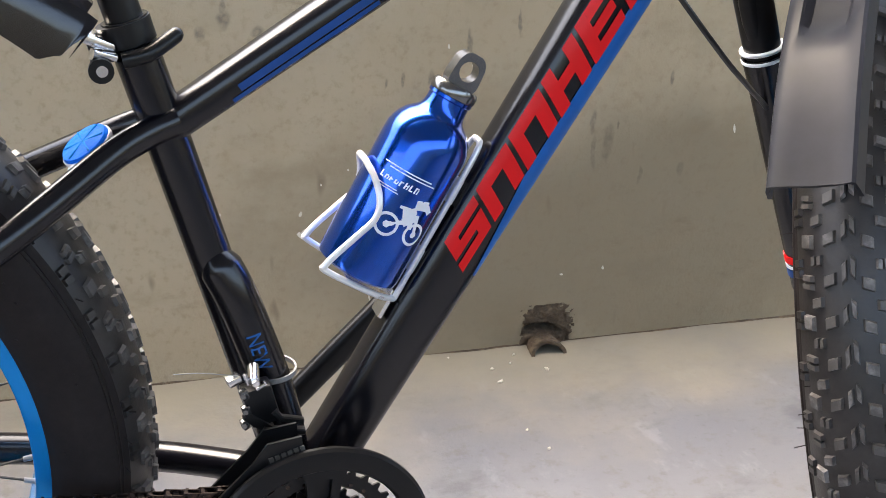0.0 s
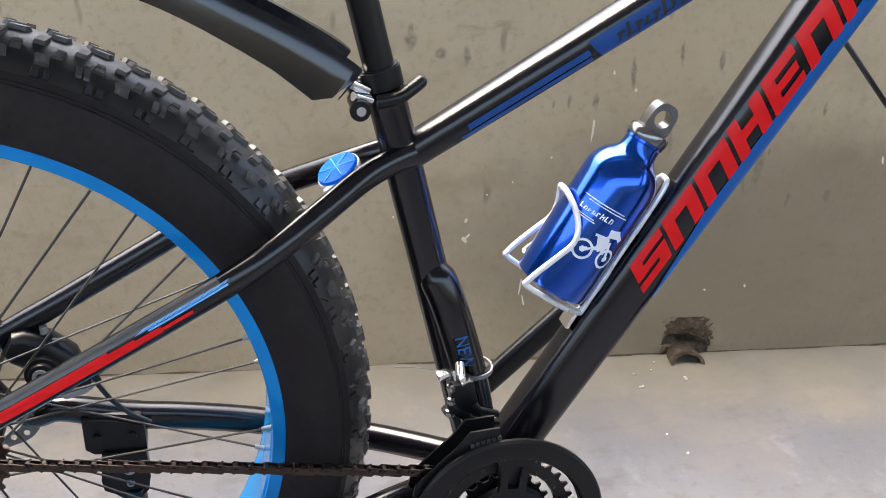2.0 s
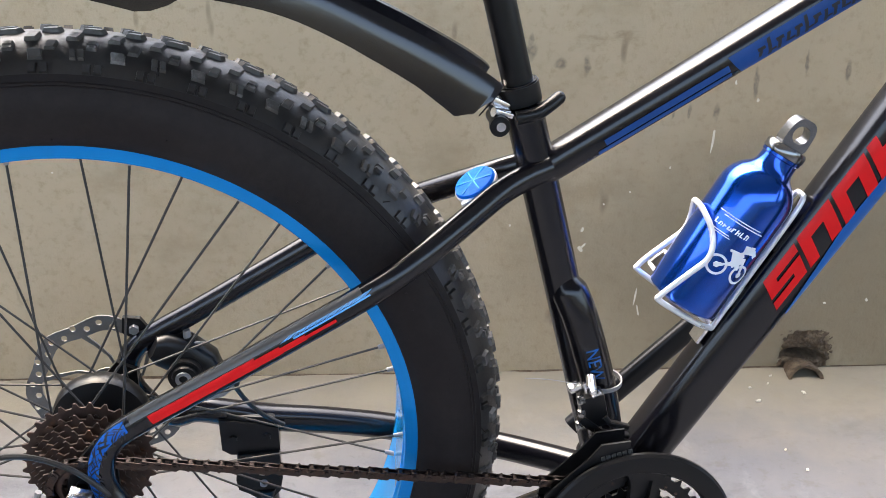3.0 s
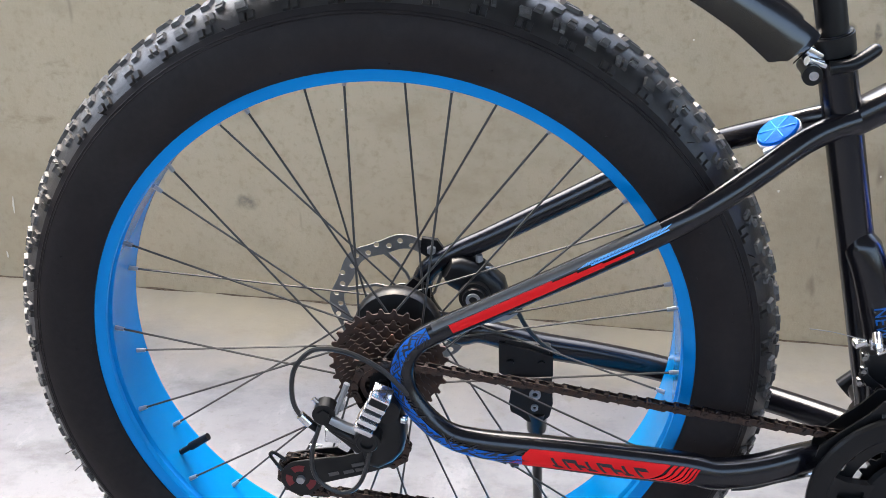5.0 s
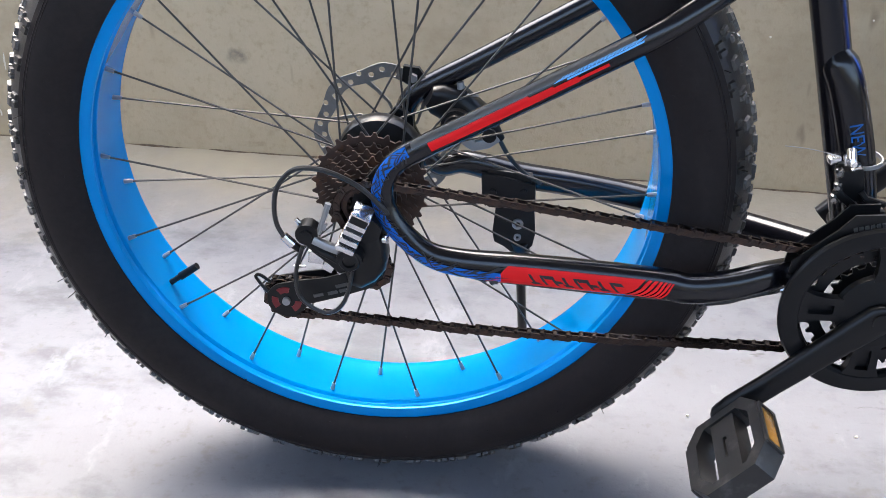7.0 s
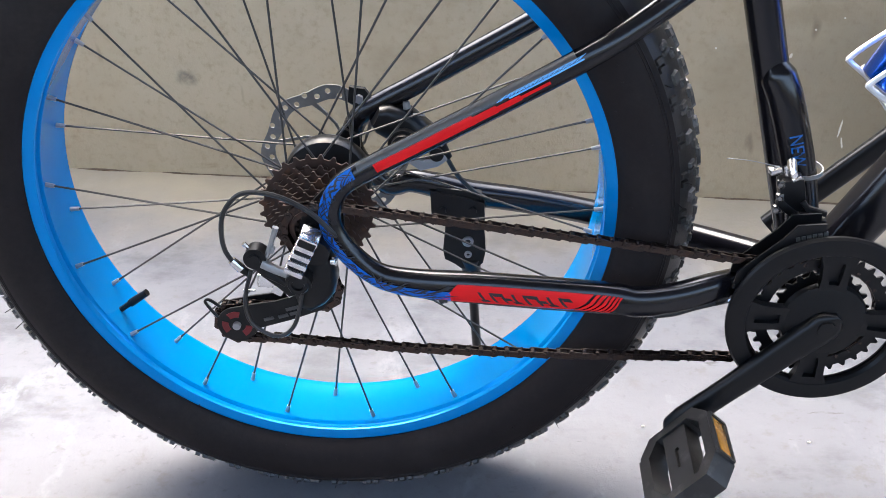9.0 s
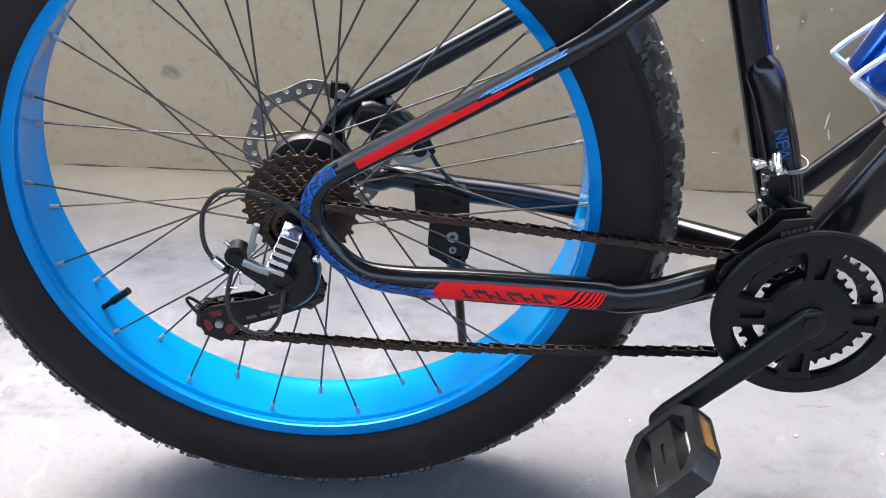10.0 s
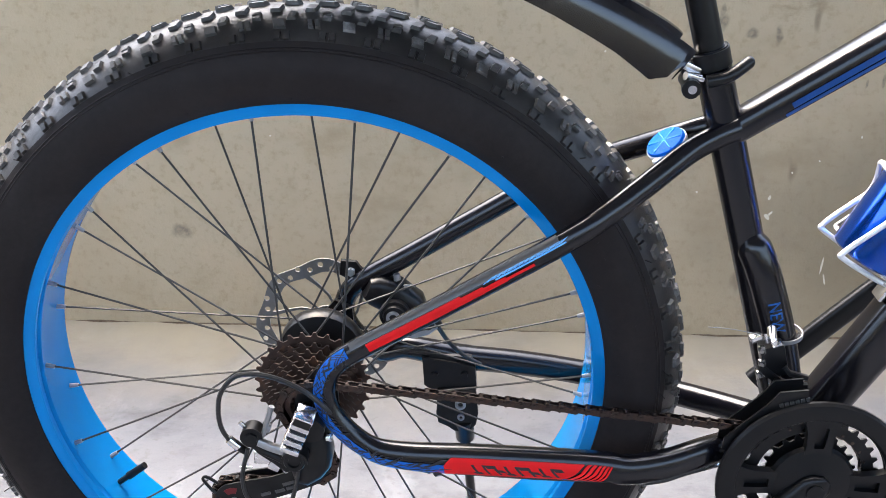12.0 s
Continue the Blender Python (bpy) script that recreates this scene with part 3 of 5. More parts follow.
def knob(s, t, lat, length, width, height, girth, split=0, lead=0.0, taper=0.8):
    """A tread block at the angle t; lat: its angle round the tyre's section."""
    cy, cr, rad = 0.0, 0.3195, 0.0485
    y = cy + girth * math.sin(lat)
    r = cr + rad * math.cos(lat)
    m = Matrix.Rotation(-t, 4, "Y") @ Matrix.Translation((r, y, 0)) @ Matrix.Rotation(lat, 4, "Z")
    # local: x out, y across, z along
    for k in ((-0.25, 0.25) if split else (0,)):
        w = width * (0.42 if split == 1 else 1)
        l = length * (0.42 if split == 2 else 1)
        oy = k * width * 1.1 if split == 1 else 0
        oz = k * length * 1.1 if split == 2 else 0
        v = []
        for x, q in ((-0.003, 1.15), (height, taper)):
            v += [(x, oy - w / 2 * q, oz - l / 2 * q), (x, oy + w / 2 * q, oz - l / 2 * q + lead * w),
                  (x, oy + w / 2 * q, oz + l / 2 * q + lead * w), (x, oy - w / 2 * q, oz + l / 2 * q)]
        s.add([m @ Vector(p) for p in v], [(4, 5, 6, 7), (0, 1, 5, 4), (1, 2, 6, 5), (2, 3, 7, 6), (3, 0, 4, 7)])


def build_wheel(name, label, place, phase, wide, girth, set_over):
    """wide: half the rim's width; girth: half the tyre's; set_over: the rim's middle plane from the hub's."""
    hub = Shape()
    lathe(hub, [(0.0055, -0.078), (0.0055, -0.064), (0.012, -0.064), (0.014, -0.045), (0.034, -0.034), (0.034, -0.029), (0.018, -0.025),
                (0.016, 0.0), (0.020, 0.018), (0.043, 0.024), (0.045, 0.028), (0.045, 0.040), (0.041, 0.048), (0.030, 0.050), (0.022, 0.058), (0.010, 0.062),
                (0.012, 0.084), (0.0055, 0.086), (0.0055, 0.100)], 40)
    wheel = part(name, hub.move(place), BLACK_METAL, bicycle, label)

    rim_place = place @ Matrix.Translation((0, set_over, 0))
    s = Shape()                                       # rim: deep flanges, stepped well
    w = wide
    lathe(s, [(0.2905, -w), (0.2925, -w + 0.0015), (0.2925, -w + 0.005), (0.287, -w + 0.0055), (0.283, -0.024), (0.2815, 0.0), (0.283, 0.024), (0.287, w - 0.0055), (0.2925, w - 0.005),
              (0.2925, w - 0.0015), (0.2905, w), (0.279, w), (0.2772, w - 0.0012), (0.2765, w - 0.004), (0.2772, w - 0.008), (0.2778, 0.010), (0.2778, -0.010),
              (0.2774, -w + 0.0168), (0.2766, -w + 0.0158), (0.2772, -w + 0.0145), (0.2796, -w + 0.012), (0.2792, -w + 0.005), (0.2768, -w + 0.0032), (0.2772, -w + 0.001), (0.279, -w)], 200, closed=True)
    part("rim", s.move(rim_place), RIM_BLUE, wheel, "sky-blue painted wide alloy rim")

    s = Shape()                                       # tyre: sidewalls, tread band, blocks
    edge = 0.99

    def section(a0, a1, k):
        return [(0.3195 + 0.0485 * math.cos(a), girth * math.sin(a)) for a in (a0 + (a1 - a0) * i / k for i in range(k + 1))]
    for side in (-1, 1):
        lathe(s, section(side * edge, side * 2.26, 14) + [(0.2885, side * (wide - 0.0038))], 184)
        for a in (1.12, 1.18):                  # moulded lines on the sidewall
            r, y = 0.3195 + 0.0485 * math.cos(a), side * girth * math.sin(a)
            lathe(s, [(r - 0.0008, y - 0.0002 * side), (r + 0.0003, y + 0.0005 * side), (r + 0.0010, y - 0.0006 * side)], 160)
    s.slot = 2
    lathe(s, section(-edge, edge, 16), 184)
    s.slot = 1
    n = 74
    for i in range(n):
        t, half = 2 * math.pi * i / n, math.pi / n
        for side in (-1, 1):                          # the middle row: a pair of wedges that lean together
            knob(s, t + half * 0.5, side * 0.062, 0.0165 if i % 2 else 0.0135, 0.0040, 0.0036, girth, lead=side * 0.9, taper=0.72)
            knob(s, t + half * (0.9 if side > 0 else 1.3), side * 0.28, 0.0092, 0.0092, 0.0034, girth, lead=side * 0.3, taper=0.84)
            knob(s, t + half * (0.0 if side > 0 else 0.3), side * 0.49, 0.0080, 0.0088, 0.0032, girth, split=1 if i % 2 else 0, lead=side * 0.2, taper=0.82)
            knob(s, t + half * (1.1 if side > 0 else 0.9), side * 0.67, 0.0112, 0.0096, 0.0032, girth, split=2 if i % 2 else 0, lead=side * -0.15, taper=0.82)
    s.slot = 2
    for i in range(56):                               # the shoulder row: wider apart, each block cut in two
        for side in (-1, 1):
            knob(s, 2 * math.pi * (i + 0.1 * side) / 56, side * 0.90, 0.0150, 0.0086, 0.0030, girth, split=2, taper=0.80)
    rng = random.Random(8)
    s.slot = 0
    for i in range(70):                               # moulding whiskers and grit on the sidewall
        t, a = rng.uniform(0, 6.283), rng.choice((-1, 1)) * rng.uniform(1.35, 2.3)
        m = Matrix.Rotation(-t, 4, "Y") @ Matrix.Translation((0.3195 + 0.0485 * math.cos(a), girth * math.sin(a), 0)) @ Matrix.Rotation(a, 4, "Z")
        box(s, m, 0.0014, 0.0016, 0.0016)
    for i in range(60):                               # thin rubber hairs left by the mould
        t, a = rng.uniform(0, 6.283), rng.choice((-1, 1)) * rng.uniform(0.75, 1.15)
        m = Matrix.Rotation(-t, 4, "Y") @ Matrix.Translation((0.3195 + 0.0485 * math.cos(a), girth * math.sin(a), 0)) @ Matrix.Rotation(a + rng.uniform(-0.3, 0.3), 4, "Z")
        rod(s, m @ Vector((0, 0, 0)), m @ Vector((rng.uniform(0.005, 0.011), 0, rng.uniform(-0.002, 0.002))), 0.00045, 4)
    part("tyre", s.move(rim_place), [RUBBER, TREAD, CARCASS], wheel, "wide knobbly black rubber tyre, dusty on the tread")

    meshes = {(sd, ld): spoke_mesh(sd, ld, set_over) for sd in (-1, 1) for ld in (-1, 1)}
    for k in range(18):
        for sd, off in ((-1, -2.3), (1, 7.8)):
            ob = new("spoke", meshes[sd, 1 if k % 2 else -1])
            ob.parent = wheel
            ob.matrix_basis = place @ Matrix.Rotation(-radians(20 * k + off + phase), 4, "Y")
    return wheel


REAR = Matrix.Translation(AXLE)
rear_wheel = build_wheel("rear_wheel", "rear wheel with fat knobbly tyre and thin dark spokes", REAR, 0, 0.0430, 0.0580, 0.009)
STEER = Matrix.Translation((1.119, 0.037, 0.3715)) @ Matrix.Rotation(radians(47.6), 4, Vector((-0.314, 0, 0.949)))
front_wheel = build_wheel("front_wheel", "front wheel turned towards the wall", STEER, 4, 0.0348, 0.0475, 0.0)


def build_rotor(place, wheel):
    """A wavy perforated disc with bent arms."""
    s = Shape()
    n = 72
    for i in range(n):
        a0, a1 = 2 * math.pi * i / n, 2 * math.pi * (i + 1) / n
        wob = lambda a: 0.0775 + 0.0025 * math.cos(8 * a)
        win = lambda a: 0.0625 + 0.0020 * math.cos(8 * a + 0.6)
        # every second cell carries a round hole
        if i % 2 == 0:
            mid = (a0 + a1) / 2
            cr = 0.0703 + (0.0026 if i % 4 else -0.0020)
            hole = [(cr * math.cos(mid) + 0.0031 * math.cos(k * math.pi / 4 + mid + math.pi / 4), cr * math.sin(mid) + 0.0031 * math.sin(k * math.pi / 4 + mid + math.pi / 4)) for k in range(8)]
            am = mid
            quad = [(wob(a1), a1), ((wob(a1) + win(a1)) / 2, a1), (win(a1), a1), (win(am), am), (win(a0), a0), ((wob(a0) + win(a0)) / 2, a0), (wob(a0), a0), (wob(am), am)]
            outer = [(r * math.cos(a), r * math.sin(a)) for r, a in quad]
            holed(s, outer, hole, pose(0, 0.086, 0), 0.0018)
        else:
            prism(s, [(wob(a0) * math.cos(a0), wob(a0) * math.sin(a0)), (wob(a1) * math.cos(a1), wob(a1) * math.sin(a1)),
                      (win(a1) * math.cos(a1), win(a1) * math.sin(a1)), (win(a0) * math.cos(a0), win(a0) * math.sin(a0))], pose(0, 0.086, 0), 0.0018)
    def at(i, r):
        a = 2 * math.pi * i / n
        return (r * math.cos(a), r * math.sin(a))

    for k in range(6):                                # bent arms from the carrier to the brake band
        j = 12 * k + 1
        ends = [(j, 0.023), (j + 3.5, 0.036), (j + 6.5, 0.050), (j + 8, 0.0625 + 0.0020 * math.cos(8 * 2 * math.pi * (j + 8) / n + 0.6))]
        back = [(j + 1, 0.023), (j + 4.6, 0.036), (j + 7.5, 0.050), (j + 9, 0.0625 + 0.0020 * math.cos(8 * 2 * math.pi * (j + 9) / n + 0.6))]
        for q in range(3):
            prism(s, [at(*ends[q]), at(*ends[q + 1]), at(*back[q + 1]), at(*back[q])], pose(0, 0.086, 0), 0.0018)
    holed(s, ring_line(0.023, n), ring_line(0.014, n), pose(0, 0.086, 0), 0.0018)
    rotor = part("brake_rotor", s.move(place), ROTOR, wheel, "perforated steel disc brake rotor")
    bm = bmesh.new()
    bm.from_mesh(rotor.data)
    bmesh.ops.remove_doubles(bm, verts=bm.verts, dist=0.00004)
    bm.to_mesh(rotor.data)
    bm.free()


build_rotor(REAR, rear_wheel)

for i, teeth in enumerate((28, 24, 22, 20, 18, 16, 13)):
    s = Shape()
    y = -0.036 - 0.006 * i
    r = teeth * 0.0127 / (2 * math.pi)
    line = gear_line(r, teeth, 0.003)
    bore = r * 0.45 if i == 0 else 0.017
    holed(s, line, [(bore * x / math.hypot(x, z), bore * z / math.hypot(x, z)) for x, z in line], pose(0, y, 0), 0.002)
    lathe(s, [(0.0165, y - 0.001), (0.0205, y - 0.001), (0.0205, y - 0.006), (0.0165, y - 0.006)], 24, closed=True)
    for k in range(14):                               # rivets and ramps on the face
        a = 2 * math.pi * (k + 0.4 * i) / 14
        rod(s, ((r - 0.011) * math.cos(a), y - 0.0018, (r - 0.011) * math.sin(a)), ((r - 0.011) * math.cos(a), y + 0.001, (r - 0.011) * math.sin(a)), 0.0021, 6)
    part("sprocket", s.move(REAR), RUST, rear_wheel, "rusty brown toothed sprocket" if i == 0 else "")

s = Shape()                                           # valve
rod(s, (-0.240, 0.017, 0.2160), (-0.218, 0.017, 0.2315), 0.0032, 10)
rod(s, (-0.222, 0.017, 0.2285), (-0.202, 0.017, 0.2425), 0.0046, 12, 0.0040)
part("valve", s, BLACK_PLASTIC, rear_wheel, "black valve with dust cap")


# ---- drive train ----
CRANK_Y = -0.088


def arc(cx, cz, r, a0, a1, y, n=10):
    return [Vector((cx + r * math.cos(radians(a0 + (a1 - a0) * i / n)), y, cz + r * math.sin(radians(a0 + (a1 - a0) * i / n)))) for i in range(n + 1)]


def build_chain():
    y0, y1 = -0.0705, -0.073
    path = arc(BB.x, BB.z, 0.0535, -92, 98, y1, 18)
    path += [Vector((x, y, z)) for x, y, z in ((0.40, -0.073, 0.3460), (0.356, -0.073, 0.3520), (0.25, -0.072, 0.3665), (0.147, -0.071, 0.3800), (0.06, -0.0705, 0.3910))]
    path += arc(0.0, 0.3705, 0.0265, 84, 295, y0, 14)
    path += arc(0.002, 0.305, 0.0205, 55, -120, y0, 12)
    path += arc(-0.080, 0.2690, 0.0215, 130, 275, y0, 12)
    path += [Vector((x, y, z)) for x, y, z in ((-0.040, -0.071, 0.2480), (0.0, -0.071, 0.2445), (0.089, -0.072, 0.2385), (0.2, -0.072, 0.2350), (0.3, -0.073, 0.2345), (0.404, -0.073, 0.2352))]
    # even steps of one pitch
    length = [0.0]
    loop = path + [path[0]]
    for a, b in zip(loop, loop[1:]):
        length.append(length[-1] + (b - a).length)
    count = int(length[-1] / 0.0127) // 2 * 2
    step = length[-1] / count
    pts, k = [], 0
    for i in range(count):
        d = i * step
        while length[k + 1] < d:
            k += 1
        pts.append(loop[k].lerp(loop[k + 1], (d - length[k]) / (length[k + 1] - length[k])))
    links = []
    for wide in (0, 1):
        s = Shape()
        line = []
        for i in range(20):                           # a plate with a waist
            a = 2 * math.pi * i / 20
            x = 0.00635 * (1 if math.cos(a) > 0 else -1) + 0.0042 * math.cos(a)
            z = 0.0042 * math.sin(a) * (1.0 if abs(math.cos(a)) > 0.25 else 0.62)
            line.append((x, z))
        off = 0.0038 if wide else 0.0025
        for side in (-1, 1):
            prism(s, line, pose(0, side * off - 0.0006, 0), 0.0012)
        for x in (-0.00635, 0.00635):
            if wide:
                rod(s, (x, -0.0052, 0), (x, 0.0052, 0), 0.0018, 8)
            else:
                rod(s, (x, -0.0028, 0), (x, 0.0028, 0), 0.0038, 8)
        links.append(make_mesh("chain_link", s, CHAIN))
    base = new("chain", links[0])
    base.parent = bicycle
    tagged(base, "oily brown roller chain")
    for i in range(count):
        a, b = pts[i], pts[(i + 1) % count]
        mid, d = (a + b) / 2, b - a
        m = Matrix.Translation(mid) @ Matrix.Rotation(-math.atan2(d.z, d.x), 4, "Y")
        if i == 0:
            base.matrix_basis = m
            inv = m.inverted()
            continue
        ob = new("chain_link", links[i % 2])
        ob.parent = base
        ob.matrix_basis = inv @ m


build_chain()


def build_crankset():
    place = Matrix.Translation((BB.x, 0, BB.z))
    s = Shape()                                       # broad dished spider centre
    y = CRANK_Y
    lathe(s, [(0.004, y + 0.010), (0.034, y + 0.010), (0.041, y + 0.003), (0.039, y - 0.002), (0.026, y - 0.006), (0.013, y - 0.008), (0.012, y - 0.005), (0.003, y - 0.005)], 40)
    arms = []
    for k in range(4):
        turn = Matrix.Rotation(-radians(90 * k - 4), 4, "Y")
        outer = [(0.024, -0.0135), (0.044, -0.0120), (0.060, -0.0135), (0.0760, -0.0200), (0.0760, 0.0200), (0.060, 0.0135), (0.044, 0.0120), (0.024, 0.0135)]
        inner = [(0.041, -0.0045), (0.047, -0.0055), (0.056, -0.0058), (0.064, -0.0062), (0.064, 0.0062), (0.056, 0.0058), (0.047, 0.0055), (0.041, 0.0045)]
        arm = Shape()
        holed(arm, outer, inner, turn @ pose(0, y - 0.003, 0), 0.009)
        prism(arm, inner, turn @ pose(0, y + 0.003, 0), 0.003)
        arms.append(arm.move(place))
    crankset = part("crankset", s.move(place), BLACK_PLASTIC, bicycle, "black three-ring crankset with a round chain guard")
    for arm in arms:
        part("spider_arm", arm, BLACK_PLASTIC, crankset)
    s = Shape()
    lathe(s, [(0.0905, y + 0.002), (0.0905, y - 0.001), (0.0885, y - 0.0035), (0.080, y - 0.0050), (0.073, y - 0.004),
              (0.0705, y - 0.001), (0.0705, y + 0.003), (0.080, y + 0.001)], 96, closed=True)
    part("chain_guard", s.move(place), BLACK_PLASTIC, crankset)
    for teeth, y in ((42, 0.004), (32, 0.0100), (22, 0.0150)):
        r = teeth * 0.0127 / (2 * math.pi)
        s = Shape()
        line = gear_line(r, teeth, 0.0032)
        bore = {42: 0.0695, 32: 0.0510, 22: 0.020}[teeth]
        holed(s, line, [(bore * x / math.hypot(x, z), bore * z / math.hypot(x, z)) for x, z in line], place @ pose(0, CRANK_Y + y, 0), 0.002)
        part("chainring", s, BLACK_METAL, crankset)
    end = Vector((0.3535, CRANK_Y - 0.012, 0.1735))
    hub = Vector((BB.x, CRANK_Y - 0.008, BB.z))
    s = Shape()
    d = (end - hub)
    pts = [hub - d * 0.09, hub - d * 0.05, hub, hub + d * 0.25, hub + d * 0.7, hub + d * 0.95, hub + d * 1.05, hub + d * 1.085]
    widths = (0.004, 0.013, 0.0165, 0.0145, 0.0125, 0.0130, 0.010, 0.004)
    sweep(s, pts, lambda t: oval(0.0075, widths[round(t * 7)], 18, 3.0))
    rod(s, hub + Vector((0, -0.0095, 0)), hub + Vector((0, -0.003, 0)), 0.0085, 20)
    part("crank_arm", s, BLACK_METAL, crankset, "black right crank arm, pointing back and down")
    s = Shape()
    far = Vector((2 * BB.x - end.x, 2 * YC - end.y, 2 * BB.z - end.z))
    fh = Vector((BB.x, 2 * YC - hub.y, BB.z))
    sweep(s, [fh - (far - fh) * 0.08, fh, fh + (far - fh) * 0.5, far, far + (far - fh) * 0.06], lambda t: oval(0.0075, 0.013 - 0.002 * abs(t - 0.5), 18, 3.0))
    rod(s, (BB.x, -0.08, BB.z), (BB.x, 0.095, BB.z), 0.010, 16)
    part("crank_arm", s, BLACK_METAL, crankset)
    return end, far


def build_pedal(at, side, tilt, mat, reflector):
    """A plastic cage pedal: a six-sided frame, a broad spindle housing with a slit, end reflectors."""
    m = Matrix.Translation(at) @ Matrix.Rotation(radians(tilt), 4, "Y")
    c = side * 0.060                                  # middle of the cage along the spindle
    flat = m @ pose(0, c, 0, 90, 0, 0)                # the outline lies in the pedal's plane
    s = Shape()
    rod(s, m @ Vector((0, 0, 0)), m @ Vector((0, side * 0.104, 0)), 0.0075, 16)

    def six(x, y, cut, low):
        return [(-x, -y + cut), (-x + cut * 0.8, -y), (x - cut * 0.8, -y), (x, -y + cut), (x, y - low), (x - low * 0.8, y), (-x + low * 0.8, y), (-x, y - low)]
    holed(s, six(0.042, 0.047, 0.018, 0.018), six(0.0315, 0.0375, 0.015, 0.015), flat @ pose(0, -0.013, 0), 0.026)
    housing = Shape()
    holed(housing, six(0.0135, 0.042, 0.003, 0.003), six(0.0022, 0.013, 0.001, 0.001), flat @ pose(0, -0.0105, 0), 0.021)
    pedal = part("pedal", s, mat, bicycle, "scuffed grey-black plastic cage pedal", angle=40)
    part("spindle_housing", housing, mat, pedal, angle=40)
    for x in (-0.0425, 0.0425):
        r = Shape()
        holed(r, six(0.0285, 0.012, 0.002, 0.002), six(0.0245, 0.0085, 0.001, 0.001), m @ pose(x, c, 0, 0, 0, 90) @ pose(0, -0.0025, 0), 0.005)
        part("reflector_frame", r, mat, pedal)
        r = Shape()
        box(r, m @ pose(x, c, 0), 0.003, 0.048, 0.0165, 0.001)
        part("pedal_reflector", r, reflector, pedal, "amber pedal reflector" if reflector is AMBER else "dull dark pedal reflector")


near_end, far_end = build_crankset()
build_pedal(near_end, -1, -48, SCUFFED, AMBER)
# far pedal takes the paler plastic, its sky sheen painted in
build_pedal(far_end + Vector((0.0, 0, -0.004)), 1, 52, SKY_LIT, BLACK_PLASTIC)


def build_rear_derailleur():
    y = -0.085
    s = Shape()                                       # hanger knuckle and the rounded black body below it
    rod(s, (0.006, y + 0.014, 0.358), (0.006, y - 0.008, 0.358), 0.0125, 28)
    body = [(0.004, 0.364), (0.014, 0.358), (0.021, 0.345), (0.0235, 0.326), (0.0205, 0.311), (0.011, 0.299), (-0.004, 0.290), (-0.016, 0.294), (-0.020, 0.312), (-0.015, 0.334), (-0.006, 0.352)]
    cx = sum(p[0] for p in body) / len(body)
    cz = sum(p[1] for p in body) / len(body)
    levels = [(y + 0.018, 0.92), (y + 0.014, 1.0), (y + 0.002, 1.0), (y - 0.004, 0.93), (y - 0.0075, 0.74)]
    k = len(body)
    s.add([(cx + (px - cx) * g, yy, cz + (pz - cz) * g) for yy, g in levels for px, pz in body],
          [(i * k + j, i * k + (j + 1) % k, (i + 1) * k + (j + 1) % k, (i + 1) * k + j) for i in range(len(levels) - 1) for j in range(k)] +
          [tuple(range(k)), tuple((len(levels) - 1) * k + j for j in range(k))])
    mech = part("rear_derailleur", s, BLACK_METAL, bicycle, "black and silver rear derailleur hanging below the sprockets", angle=40)

    a, b = Vector((0.0035, y - 0.014, 0.3805)), Vector((-0.0125, y - 0.014, 0.3475))
    lean = math.degrees(math.atan2(a.x - b.x, a.z - b.z))
    for i in range(5):                                # silver cover: five bright ribs over a dark core
        c = a.lerp(b, i / 4)
        r = Shape()
        box(r, Matrix.Translation(c) @ pose(0, 0, 0, 10, lean, 0), 0.0185, 0.021, 0.0056, 0.0014)
        part("cover_rib", r, SILVER, mech, "polished silver rib" if i == 0 else "")
    s = Shape()
    box(s, Matrix.Translation(a.lerp(b, 0.5) + Vector((0, 0.0015, 0))) @ pose(0, 0, 0, 10, lean, 0), 0.0172, 0.019, 0.040, 0.002)
    part("cover_core", s, BLACK_METAL, mech)
    s = Shape()                                       # pivot boss with a hollow socket under the cover
    rod(s, (-0.0105, y - 0.020, 0.332), (-0.0105, y + 0.004, 0.335), 0.0125, 28)
    lathe_at = Shape()
    lathe(lathe_at, [(0.0105, 0.0), (0.0095, -0.0015), (0.0062, -0.0015), (0.0055, 0.0005)], 28)
    s.add([Vector(p) + Vector((-0.0105, y - 0.020, 0.332)) for p in lathe_at.v], lathe_at.f)
    part("pivot_boss", s, BLACK_METAL, mech)
    s = Shape()
    rod(s, (0.020, y - 0.002, 0.3475), (0.024, y - 0.003, 0.3475), 0.0045, 12)
    part("limit_screw", s, SILVER, mech)

    s = Shape()                                       # parallelogram links towards the cable
    sweep(s, [(-0.045, y - 0.008, 0.3475), (-0.032, y - 0.010, 0.342), (-0.017, y - 0.010, 0.336)], oval(0.004, 0.0042, 10, 3))
    part("linkage", s, NIPPLE, mech, "silver linkage arm")
    s = Shape()
    sweep(s, [(-0.043, y - 0.004, 0.334), (-0.031, y - 0.006, 0.329), (-0.020, y - 0.006, 0.322)], oval(0.004, 0.0034, 10, 3))
    part("linkage", s, BLACK_METAL, mech)
    s = Shape()
    rod(s, (-0.0295, y - 0.004, 0.384), (-0.0405, y - 0.006, 0.353), 0.0030, 10, 0.0024)
    box(s, pose(-0.036, y - 0.004, 0.3605, 0, 20, 0), 0.007, 0.006, 0.008, 0.0015)
    part("spring_arm", s, NIPPLE, mech, "bright steel spring arm")
    s = Shape()
    box(s, pose(-0.0465, y + 0.003, 0.3215, 0, 6, 0), 0.015, 0.003, 0.014, 0.001)
